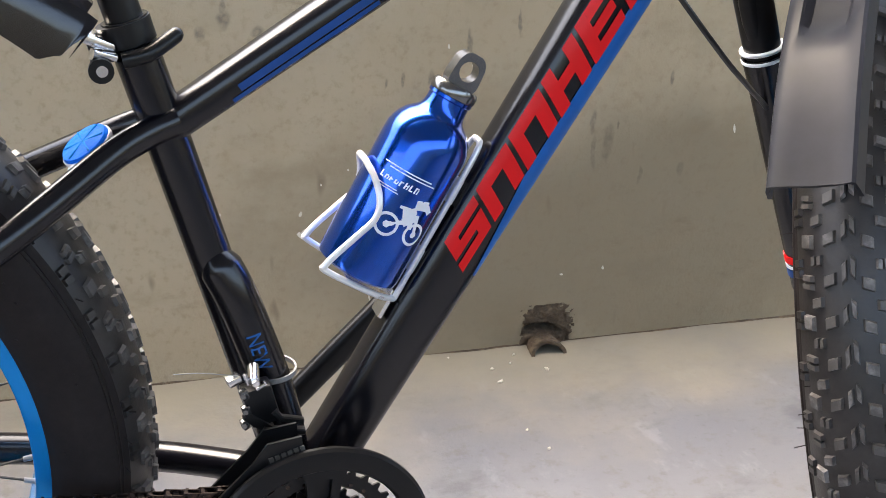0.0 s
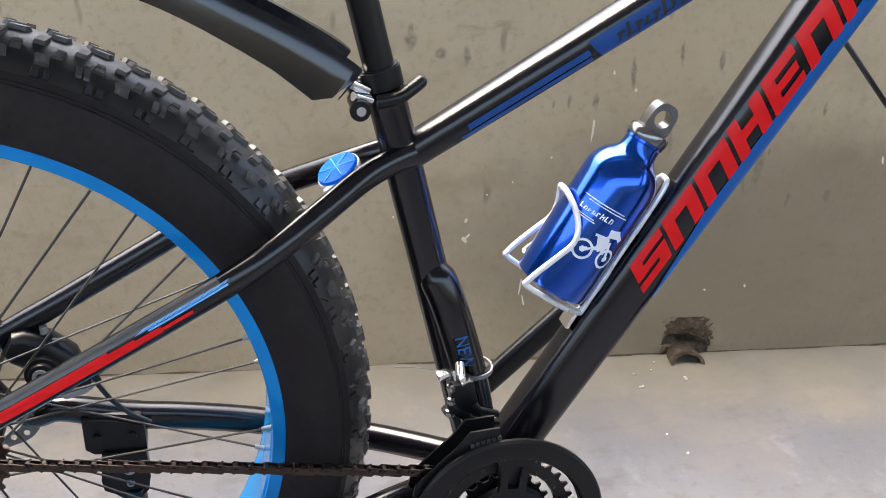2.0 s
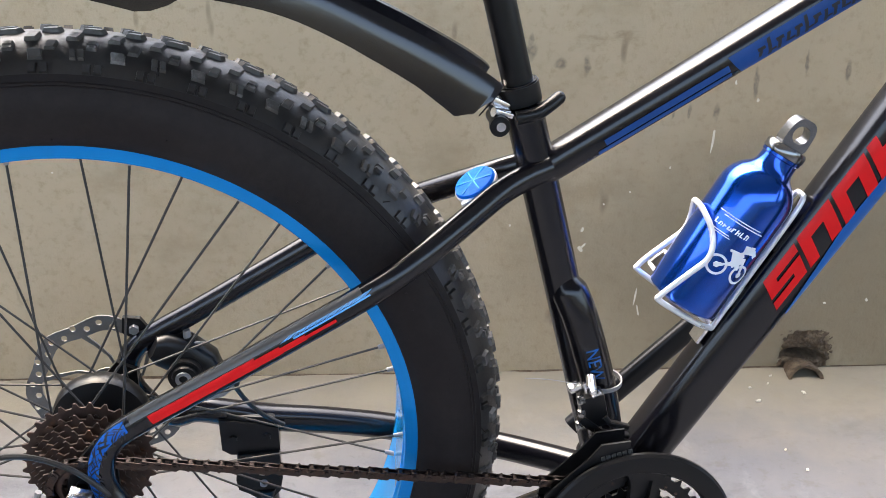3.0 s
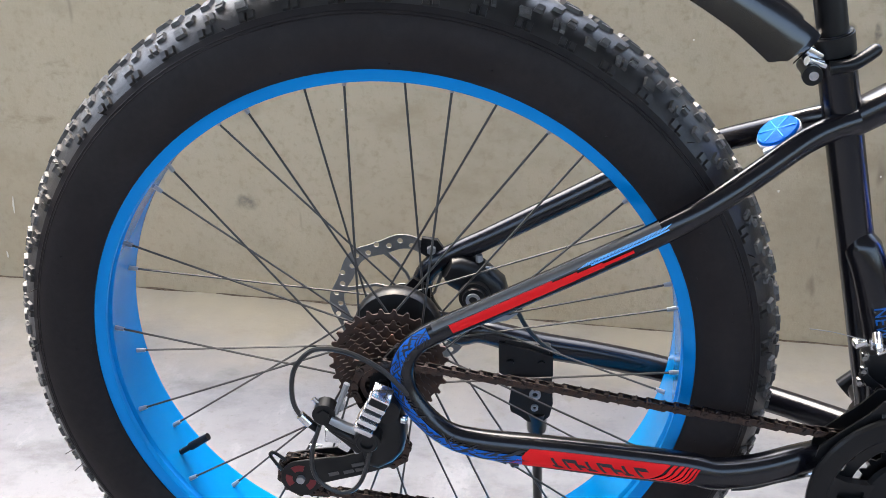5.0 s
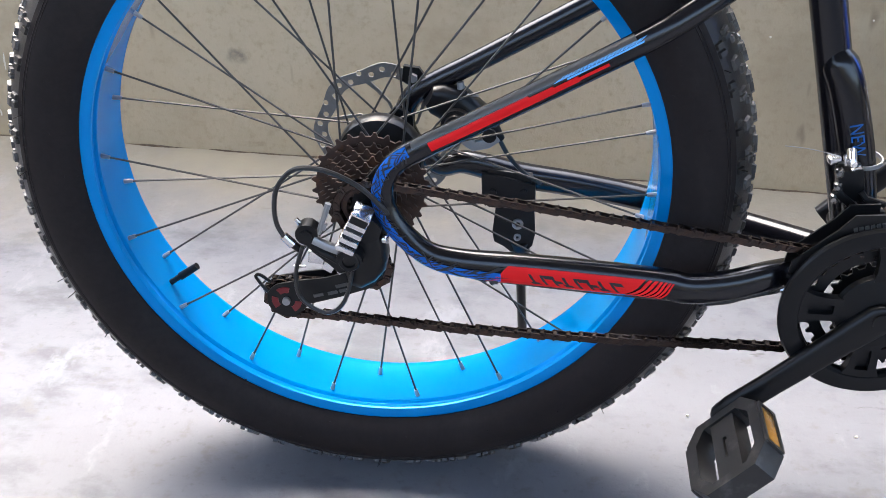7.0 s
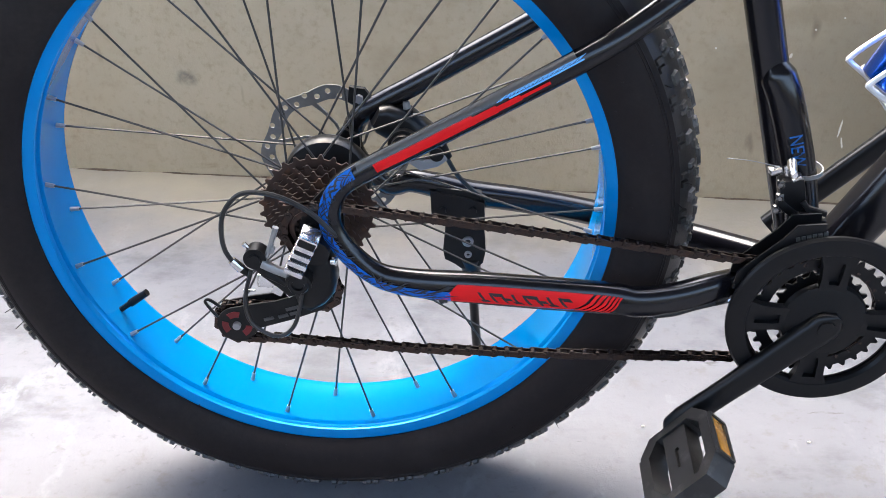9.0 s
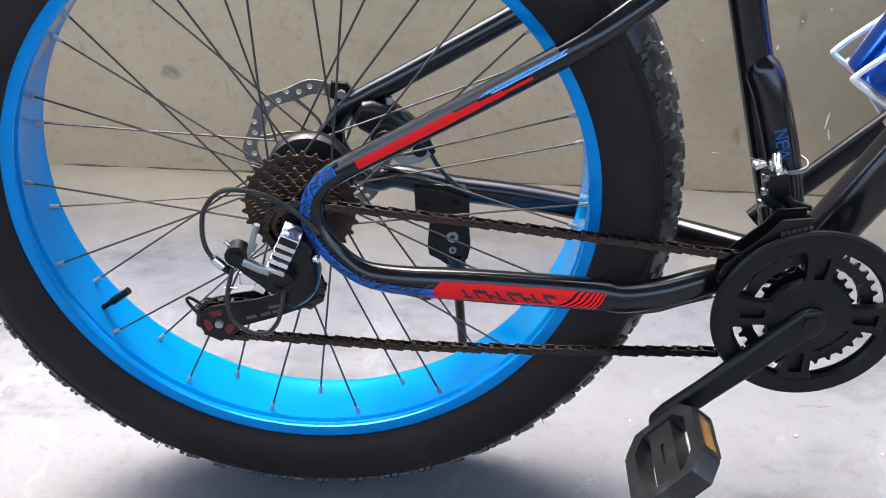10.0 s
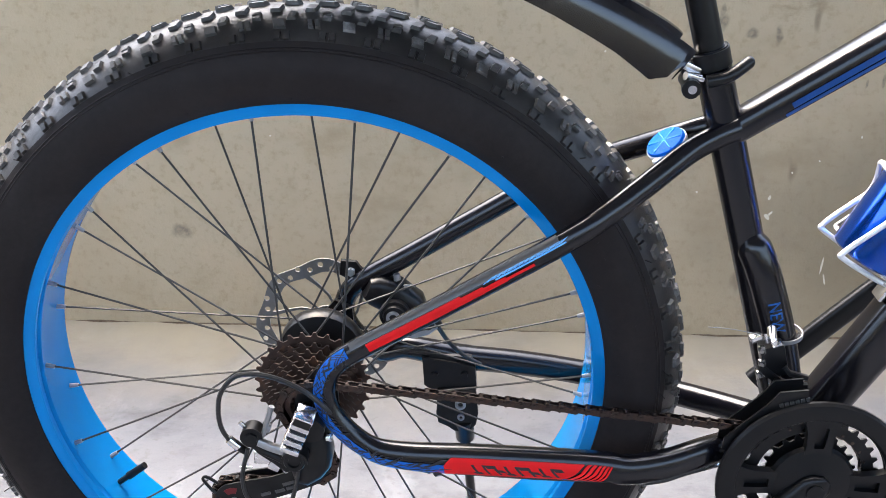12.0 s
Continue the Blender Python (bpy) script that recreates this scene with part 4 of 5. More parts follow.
    box(s, pose(-0.0350, y + 0.001, 0.3120, 0, 30, 0), 0.011, 0.003, 0.009, 0.001)
    box(s, pose(-0.0255, y - 0.002, 0.3120, 0, -30, 0), 0.004, 0.003, 0.012, 0.001)
    box(s, pose(-0.0620, y - 0.002, 0.3135, 0, 0, 0), 0.012, 0.002, 0.0025, 0.0006)
    part("bright_plate", s, SILVER, mech, "bright folded steel plates")
    s = Shape()
    rod(s, (-0.0515, y + 0.006, 0.352), (-0.0515, y - 0.009, 0.352), 0.0108, 24)
    rod(s, (-0.0515, y - 0.011, 0.352), (-0.0515, y - 0.008, 0.352), 0.0060, 6)
    sweep(s, [(-0.052, y, 0.345), (-0.044, y - 0.002, 0.336), (-0.030, y - 0.002, 0.324), (-0.020, y, 0.312)], oval(0.006, 0.0062, 12, 2.6))
    part("knuckle", s, BLACK_PLASTIC, mech)
    s = Shape()
    rod(s, (-0.058, y - 0.003, 0.3615), (-0.0615, y - 0.004, 0.3665), 0.0022, 8)
    rod(s, (-0.0665, y - 0.003, 0.3385), (-0.0745, y - 0.004, 0.3480), 0.0048, 14, 0.0042)
    part("cable_adjuster", s, SILVER, mech)
    s = Shape()
    rod(s, (-0.0665, y - 0.003, 0.3385), (-0.0595, y - 0.002, 0.3320), 0.0040, 12)
    part("adjuster_boot", s, BLACK_PLASTIC, mech)
    s = Shape()
    tube(s, curve([(-0.094, -0.080, 0.2895), (-0.1045, -0.080, 0.2975), (-0.1085, -0.080, 0.2950), (-0.1035, -0.080, 0.2855), (-0.098, -0.080, 0.278)], 5), 0.0017, 8)
    part("chain_guide", s, BLACK_METAL, mech)
    for dy in (-0.079, -0.0625):
        s = Shape()
        round_end = [(-0.080 + 0.0195 * math.cos(radians(a)), 0.2690 + 0.0195 * math.sin(radians(a))) for a in range(95, 300, 12)]
        prism(s, round_end[::-1] + [(-0.064, 0.2925), (-0.040, 0.2965), (-0.018, 0.304), (-0.002, 0.318), (0.012, 0.318), (0.016, 0.302), (0.006, 0.288), (-0.026, 0.2755), (-0.056, 0.2660)],
              pose(0, dy - 0.001, 0), 0.002)
        part("cage_plate", s, BLACK_METAL, mech)
    for x, z in ((-0.080, 0.2690), (0.003, 0.305)):
        s = Shape()
        line = gear_line(0.0205, 11, 0.0028)
        holed(s, line, [(0.006 * px / math.hypot(px, pz), 0.006 * pz / math.hypot(px, pz)) for px, pz in line], pose(x, -0.0735, z), 0.006)
        part("jockey_pulley", s, BLACK_PLASTIC, mech)
        s = Shape()
        rod(s, (x, -0.084, z), (x, -0.0715, z), 0.0040, 16)
        part("pulley_bolt", s, NIPPLE, mech)
    for a0 in (75, 165, 300):                         # worn red inlays round the lower pulley
        s = Shape()
        arc_line = [(0.0150, a0 + d) for d in range(0, 56, 11)] + [(0.0085, a0 + d) for d in range(55, -1, -11)]
        prism(s, [(-0.080 + r * math.cos(radians(d)), 0.2690 + r * math.sin(radians(d))) for r, d in arc_line], pose(0, -0.0806, 0), 0.001)
        part("pulley_inlay", s, DARK_RED, mech, "dark red inlay" if a0 == 75 else "")
    for i, (x, z, w) in enumerate(((-0.0480, 0.2765, 0.010), (-0.0335, 0.2800, 0.010), (-0.0220, 0.2835, 0.010), (-0.0240, 0.2890, 0.013))):
        s = Shape()
        box(s, pose(x, -0.0802, z, 0, -17, 0), w, 0.001, 0.0036, 0.0004)
        part("printed_mark", s, GREY_DECAL, mech)


build_rear_derailleur()


def build_front_derailleur():
    s = Shape()                                       # band round the seat tube
    holed(s, ring_line(0.0222, 32), ring_line(0.0206, 32), Matrix.Translation((0.461, YC - 0.010, 0.405)) @ pose(0, 0, 0, 90, 0, 0) @ pose(0, 0, 0, 0, 14, 0) @ pose(0, -0.002, 0), 0.004)
    fd = part("front_derailleur", s, NIPPLE, bicycle, "front derailleur with silver clamp and black cage")
    s = Shape()
    box(s, pose(0.4270, -0.043, 0.4235, 0, -14, 12), 0.011, 0.010, 0.007, 0.0018)
    rod(s, (0.4415, -0.050, 0.4230), (0.4440, -0.034, 0.4270), 0.0046, 14)
    rod(s, (0.4425, -0.054, 0.4228), (0.4420, -0.049, 0.4232), 0.0030, 6)
    box(s, pose(0.4475, -0.044, 0.4155, 0, -30, 0), 0.009, 0.006, 0.003, 0.0008)
    rod(s, (0.4350, -0.046, 0.4290), (0.4375, -0.046, 0.4190), 0.0016, 8)
    part("clamp_bolt", s, SILVER, fd, "small silver bolts and link")
    for x, z in ((0.4340, 0.4100), (0.4350, 0.3960), (0.4335, 0.3840)):
        s = Shape()
        box(s, pose(x, -0.044, z, 0, -14, 20), 0.006, 0.006, 0.009, 0.0015)
        rod(s, (x - 0.001, -0.048, z), (x + 0.001, -0.044, z), 0.0022, 8)
        part("limit_screw", s, CAP_METAL, fd)
    s = Shape()
    box(s, pose(0.4470, -0.036, 0.3965, 0, -12, 0), 0.024, 0.018, 0.034, 0.004)
    box(s, pose(0.4440, -0.042, 0.3830, 0, 40, 0), 0.026, 0.010, 0.008, 0.002)
    sweep(s, [(0.456, -0.045, 0.392), (0.461, -0.047, 0.386), (0.478, -0.048, 0.381)], oval(0.004, 0.0028, 10, 3))
    sweep(s, [(0.447, -0.045, 0.378), (0.462, -0.047, 0.374), (0.479, -0.048, 0.372)], oval(0.004, 0.0028, 10, 3))
    part("body", s, BLACK_METAL, fd)
    for y in (-0.082, -0.062):
        s = Shape()
        pts = [(0.470, 0.389), (0.444, 0.387), (0.432, 0.372), (0.416, 0.357), (0.396, 0.338), (0.394, 0.326), (0.404, 0.322), (0.424, 0.334), (0.450, 0.350), (0.472, 0.356)]
        prism(s, pts, pose(0, y - 0.001, 0), 0.0022)
        part("cage_plate", s, BLACK_METAL, fd)
    s = Shape()
    for i in range(6):
        box(s, pose(0.446 + 0.0048 * i, -0.0838, 0.3735 + 0.0012 * i, 0, -14, 0), 0.0034, 0.0012, 0.0042)
    part("printed_mark", s, GREY_DECAL, fd)


build_front_derailleur()


def build_kickstand():
    s = Shape()
    prism(s, [(0.101, 0.331), (0.130, 0.326), (0.159, 0.318), (0.160, 0.292), (0.152, 0.288), (0.110, 0.290), (0.102, 0.296)], pose(0, 0.086, 0), 0.024)
    box(s, pose(0.131, 0.104, 0.324, 0, 8, 0), 0.050, 0.030, 0.016, 0.003)
    stand = part("kickstand", s, BLACK_METAL, bicycle, "black side kickstand bolted under the chain stay")
    s = Shape()
    prism(s, [(0.117, 0.292), (0.159, 0.292), (0.161, 0.262), (0.158, 0.246), (0.150, 0.238), (0.134, 0.238), (0.127, 0.244), (0.116, 0.250), (0.114, 0.262)], pose(0, 0.081, 0), 0.016)
    part("pivot_plate", s, BLACK_METAL, stand)
    for x, z, r in ((0.1415, 0.2735, 0.0062), (0.1415, 0.2570, 0.0040)):
        s = Shape()
        holed(s, ring_line(r, 20, x, z), ring_line(r * 0.5, 20, x, z), pose(0, 0.0785, 0), 0.004)
        part("bolt", s, NIPPLE, stand, "silver pivot bolt")
    for x in (0.114, 0.147):
        s = Shape()
        rod(s, (x, 0.083, 0.309), (x, 0.087, 0.309), 0.0042, 6)
        part("screw", s, BLACK_METAL, stand)
    s = Shape()
    rod(s, (0.1440, 0.088, 0.250), (0.1450, 0.096, 0.220), 0.0118, 18, 0.0108)
    rod(s, (0.1448, 0.095, 0.226), (0.1530, 0.155, 0.012), 0.0056, 14)
    part("leg", s, BLACK_METAL, stand)
    s = Shape()
    rod(s, (0.1522, 0.151, 0.030), (0.1535, 0.1575, 0.001), 0.0085, 14, 0.0105)
    part("foot", s, BLACK_PLASTIC, stand)


build_kickstand()


def build_caliper():
    s = Shape()                                       # cast body, bolted to the stay by two lugs
    sweep(s, [(0.046, 0.082, 0.424), (0.054, 0.084, 0.420), (0.074, 0.086, 0.410), (0.094, 0.086, 0.396), (0.102, 0.084, 0.386)],
          lambda t: oval(0.016, 0.011 + 0.010 * math.sin(math.pi * t), 16, 3.0))
    cal = part("brake_caliper", s, BLACK_METAL, bicycle, "black mechanical disc brake caliper with steel bolts")
    s = Shape()
    rod(s, (0.0760, 0.062, 0.3970), (0.0760, 0.090, 0.3970), 0.0160, 28)
    rod(s, (0.0760, 0.058, 0.3970), (0.0760, 0.064, 0.3970), 0.0115, 28, 0.0130)
    part("pad_knob", s, BLACK_PLASTIC, cal)
    s = Shape()
    holed(s, ring_line(0.0075, 24, 0.0750, 0.3970), ring_line(0.0042, 24, 0.0750, 0.3970), pose(0, 0.056, 0), 0.003)
    part("knob_ring", s, NIPPLE, cal, "grey steel ring")
    s = Shape()
    rod(s, (0.0850, 0.082, 0.408), (0.0805, 0.080, 0.4310), 0.0062, 14, 0.0052)
    part("barrel", s, BLACK_PLASTIC, cal)
    s = Shape()
    rod(s, (0.0800, 0.080, 0.4300), (0.0792, 0.080, 0.4375), 0.0042, 12, 0.0034)
    rod(s, (0.0840, 0.078, 0.4245), (0.0980, 0.078, 0.4235), 0.0013, 8)
    rod(s, (0.0640, 0.078, 0.4275), (0.0800, 0.078, 0.4260), 0.0024, 8)
    part("adjuster", s, NIPPLE, cal, "steel barrel adjuster")
    s = Shape()
    prism(s, [(0.020, 0.4500), (0.036, 0.4480), (0.048, 0.4300), (0.054, 0.4120), (0.040, 0.4120), (0.030, 0.4260), (0.018, 0.4340)], pose(0, 0.088, 0), 0.006)
    part("mount", s, BLACK_METAL, cal)
    for x, z in ((0.030, 0.4380), (0.046, 0.4180)):
        s = Shape()
        rod(s, (x, 0.083, z), (x, 0.089, z), 0.0048, 6)
        part("mount_bolt", s, NIPPLE, cal)
    s = Shape()                                       # arm that the wire pulls
    sweep(s, [(0.082, 0.070, 0.380), (0.094, 0.070, 0.371), (0.108, 0.072, 0.374), (0.118, 0.074, 0.381)], oval(0.004, 0.0062, 12, 3))
    part("lever_arm", s, NIPPLE, cal, "grey steel pull arm")
    s = Shape()
    rod(s, (0.110, 0.066, 0.384), (0.110, 0.080, 0.384), 0.0075, 16)
    rod(s, (0.1150, 0.074, 0.3930), (0.1210, 0.076, 0.3770), 0.0050, 12)
    part("wire_clamp", s, BLACK_METAL, cal)


build_caliper()


# ---- cables ----
def build_cable(pts, r, mat, label=""):
    s = Shape()
    tube(s, curve(pts, 6), r, 8, hint=(0.2, 1, 0.1))
    part("cable", s, mat, bicycle, label)


build_cable([(-0.072, -0.088, 0.342), (-0.0795, -0.090, 0.360), (-0.080, -0.091, 0.382), (-0.074, -0.092, 0.403), (-0.057, -0.092, 0.420), (-0.029, -0.092, 0.419),
             (0.000, -0.090, 0.403), (0.021, -0.086, 0.379), (0.045, -0.076, 0.345), (0.085, -0.078, 0.312), (0.117, -0.090, 0.308)], 0.0024, HOSE, "black shift cable housing looped behind the derailleur")
build_cable([(-0.056, -0.094, 0.340), (-0.0645, -0.096, 0.308), (-0.060, -0.097, 0.282), (-0.037, -0.097, 0.268), (-0.018, -0.097, 0.284), (-0.004, -0.098, 0.340)], 0.0022, HOSE)
build_cable([(0.117, -0.090, 0.308), (0.200, -0.100, 0.307), (0.252, -0.100, 0.303), (0.321, -0.095, 0.296)], 0.0008, SPOKE, "bare shift wire under the chain stay")
build_cable([(0.321, -0.095, 0.296), (0.340, -0.091, 0.296), (0.359, -0.085, 0.2985), (0.380, -0.078, 0.300)], 0.0028, HOSE)
build_cable([(0.380, -0.078, 0.300), (0.396, -0.070, 0.299), (0.420, -0.055, 0.296)], 0.0030, SILVER)
build_cable([(0.119, 0.075, 0.380), (0.123, 0.080, 0.368), (0.131, 0.084, 0.352), (0.146, 0.088, 0.333), (0.165, 0.092, 0.318)], 0.0025, HOSE)
build_cable([(0.760, 0.004, 0.735), (0.801, 0.010, 0.696), (0.840, 0.012, 0.654), (0.875, 0.020, 0.620), (0.910, 0.035, 0.592), (0.950, 0.060, 0.560), (0.990, 0.09, 0.50)], 0.0026, HOSE, "black brake hose running down to the fork")
build_cable([(0.430, -0.046, 0.428), (0.405, -0.040, 0.431), (0.384, -0.035, 0.431)], 0.0004, NIPPLE, "frayed end of a shift wire")
build_cable([(0.121, -0.094, 0.309), (0.124, -0.094, 0.311), (0.128, -0.094, 0.311)], 0.004, HOSE)


# ---- decals on the frame ----
def skin(s, pts, radii, f0, f1, t0, t1, grow=0.0007, steps=None, slant=0.0):
    """A thin sticker on the near side of a swept tube: f0 to f1 degrees round it (0 faces -y), from t0 to t1 of its points."""
    pts = [Vector(p) for p in pts]
    fr = frames(pts, Vector((0, 1, 0)))
    n = len(pts) - 1
    steps = steps or max(2, int((t1 - t0) * n) + 1)
    cols = 6
    verts = []
    for i in range(steps + 1):
        for j in range(cols + 1):
            w = j / cols
            t = t0 + (t1 - t0) * i / steps + slant * (w - 0.5)
            q = min(n - 1e-6, max(0, t * n))
            k = int(q)
            p = pts[k].lerp(pts[k + 1], q - k)
            u = fr[k][0].lerp(fr[k + 1][0], q - k)
            v = fr[k][1].lerp(fr[k + 1][1], q - k)
            a, b, power = radii(t)
            f = radians(f0 + (f1 - f0) * w)
            c, d = math.cos(f), math.sin(f)
            x = -(a + grow) * abs(c) ** (2 / power)
            z = (b + grow) * math.copysign(abs(d) ** (2 / power), d)
            verts.append(p + u * x + v * z)
    c1 = cols + 1
    s.add(verts, [(i * c1 + j, i * c1 + j + 1, (i + 1) * c1 + j + 1, (i + 1) * c1 + j) for i in range(steps) for j in range(cols)])
    return s


def stay_radii(t):
    k = max(0.0, min(1.0, (t - 0.6) / 0.08))
    return 0.0095 + 0.002 * k, 0.0112 + 0.0030 * k, 2.0 + 0.6 * k


STAY_PTS = curve(STAY, 5)
LAST = len(STAY) - 1


def stay_skin(s, f0, f1, i0, i1, **kw):
    return skin(s, STAY_PTS, stay_radii, f0, f1, i0 / LAST, i1 / LAST, **kw)


def decal(shape, mat, label=""):
    part("decal", shape, mat, FRAME, label)


s = Shape()
stay_skin(s, -78, -32, 5.05, 8.2)
decal(s, GREY_DECAL, "grey stripe on the seat stay")
s = Shape()
stay_skin(s, -28, 15, 6.2, 7.75, grow=0.0009)
stay_skin(s, -20, 14, 5.95, 6.2, grow=0.0009)
stay_skin(s, -13, 12, 5.7, 5.95, grow=0.0009)
stay_skin(s, -6, 8, 5.4, 5.7, grow=0.0009)
decal(s, RED, "red stripe on the seat stay")
s = Shape()
for i in range(24):
    stay_skin(s, -38, -26, 4.98 + i * 0.038, 5.002 + i * 0.038, grow=0.0011, steps=1, slant=0.006)
stay_skin(s, -24, -17, 4.98, 5.8, grow=0.0010)
decal(s, LIGHT_BLUE, "hatched light blue stripe on the seat stay")
s = Shape()
stay_skin(s, -64, -8, 8.35, 13.5)
decal(s, BEND_BLUE, "blue patterned sticker round the bend of the stay")
s = Shape()
rng = random.Random(21)
for i in range(140):
    a = 8.42 + i * 0.0358
    f = rng.uniform(-62, -10)
    stay_skin(s, f, f + rng.uniform(12, 30), a, a + rng.uniform(0.03, 0.08), grow=0.0010, steps=1, slant=rng.choice((-0.012, 0.012, 0.006)))
decal(s, DARK_LINES)
s = Shape()
stay_skin(s, -62, 14, 13.45, 14.72, slant=0.012)
for i in range(6):
    stay_skin(s, -62, 14, 14.755 + i * 0.075, 14.805 + i * 0.075, steps=1, slant=0.012)
decal(s, RED, "red sticker with hatched end on the chain stay")
s = Shape()
for i in range(8):                                    # unreadable maker's mark
    a = 13.80 + i * 0.105
    stay_skin(s, -40, -2, a, a + 0.028, grow=0.0010, steps=1, slant=-0.004)
    stay_skin(s, (-40, -12, -26)[i % 3], (-28, -2, -15)[i % 3], a, a + 0.085, grow=0.0010, steps=1, slant=-0.002)
decal(s, DARK_LINES)

TOP = [(0.398 + 0.507 * i / 24, YC, 0.6110 + 0.307 * i / 24) for i in range(25)]


def top_radii(t):
    return 0.0165 + 0.003 * t, 0.0142 + 0.004 * t, 2.6


s = Shape()
skin(s, TOP, top_radii, -38, -21, 0.085, 0.30)
skin(s, TOP, top_radii, -16, 0, 0.10, 0.30)
skin(s, TOP, top_radii, -50, 16, 0.31, 0.60, slant=-0.012)
decal(s, BLUE, "blue stripe and panel on the top tube")
s = Shape()
for i in range(17):                                   # ornate lettering too worn to read
    a = 0.345 + i * 0.0145
    skin(s, TOP, top_radii, -34 + 10 * (i % 3 == 0), -2 + 10 * (i % 4 == 1), a, a + 0.0055, grow=0.001, steps=1, slant=0.006)
    skin(s, TOP, top_radii, -8 - 18 * (i % 2), -1 - 18 * (i % 2), a, a + 0.012, grow=0.001, steps=1)
decal(s, DARK_LINES)


def down_face(a, q, grow=0.0008):
    """A point on the down tube's near side: a along it, q up across it."""
    t = max(0, 0.286 + a / 0.7)
    half, deep = 0.0225 + 0.0085 * t, 0.0205 + 0.002 * t
    k = max(0.0, 1 - abs(q / half) ** 3.2) ** (1 / 3.2)
    return DT0 + DTD * a + DTQ * q + Vector((0, -deep * k - grow, 0))


def down_patch(s, corners, n=6, grow=0.0008):
    (a0, q0), (a1, q1), (a2, q2), (a3, q3) = corners
    verts = []
    for i in range(n + 1):
        w = i / n
        for (x0, z0), (x1, z1) in (((a0, q0), (a3, q3)), ((a1, q1), (a2, q2))):
            verts.append(down_face(x0 + (x1 - x0) * w, z0 + (z1 - z0) * w, grow))
    return s.add(verts, [(2 * i, 2 * i + 1, 2 * i + 3, 2 * i + 2) for i in range(n)])


s = Shape()
for i in range(24):
    a = 0.045 + i * 0.018
    top = lambda v: -0.0085 - 0.010 * max(0, 1 - (v - 0.045) / 0.09)
    low = lambda v: -0.0215 - 0.010 * (v + 0.1)
    down_patch(s, [(a, low(a)), (a + 0.018, low(a + 0.018)), (a + 0.018, top(a + 0.018)), (a, top(a))])
decal(s, STRIPE_BLUE, "blue stripe along the lower edge of the down tube")


def glyph(s, a, width, bars):
    """Plain slanted bars in a cell: (u0, u1, w0, w1), u along the tube and w across it."""
    q0, q1 = -0.0075 - 0.012 * max(0.0, a - 0.05), 0.0200 + 0.012 * max(0.0, a - 0.05)
    lean = 0.0150
    for u0, u1, w0, w1 in bars:
        pt = lambda u, w: (a + width * u + lean * (w - 0.5), q0 + (q1 - q0) * w)
        down_patch(s, [pt(u0, w0), pt(u1, w0), pt(u1, w1), pt(u0, w1)], 6, 0.0010)


BLOCK = ([(0.0, 0.94, 0.0, 0.26), (0.0, 0.94, 0.75, 1.0), (0.0, 0.94, 0.38, 0.64), (0.66, 0.94, 0.26, 0.38), (0.0, 0.28, 0.64, 0.75)],
         [(0.0, 0.28, 0.0, 1.0), (0.28, 0.64, 0.70, 1.0), (0.64, 0.94, 0.0, 1.0)],
         [(0.0, 0.28, 0.0, 1.0), (0.28, 0.64, 0.38, 0.66), (0.64, 0.94, 0.0, 1.0)],
         [(0.0, 0.28, 0.0, 1.0), (0.28, 0.90, 0.0, 0.24), (0.28, 0.84, 0.38, 0.62), (0.28, 0.90, 0.76, 1.0)])
for i in range(7):
    s = Shape()
    glyph(s, 0.0515 + i * 0.0492, 0.0475, BLOCK[(0, 1, 1, 2, 3, 1, 1)[i]])
    decal(s, RED, "bright red block mark on the down tube" if i == 0 else "")

text = bpy.data.curves.new("word", "FONT")
text.body = "NEW"
text.size = 0.0145
text.extrude = 0.0002
word = bpy.data.objects.new("word", text)
me = bpy.data.meshes.new_from_object(word)
bpy.data.objects.remove(word)
me.materials.append(STRIPE_BLUE)
for v in me.vertices:                                 # wrap it round the tube, reading downwards
    x, y, z = v.co
    ang = (y * 1.25 - 0.0065) / 0.0186
    base = Vector((0.4472 + 0.245 * x, YC - 0.012, 0.4490 - x * 0.97))
    v.co = base + Vector((0.970, 0, 0.243)) * (0.0180 * math.sin(ang)) + Vector((0, -0.0193 * math.cos(ang) - z, 0))
ob = new("decal", me)
ob.parent = FRAME
tagged(ob, "blue printed word on the seat tube")


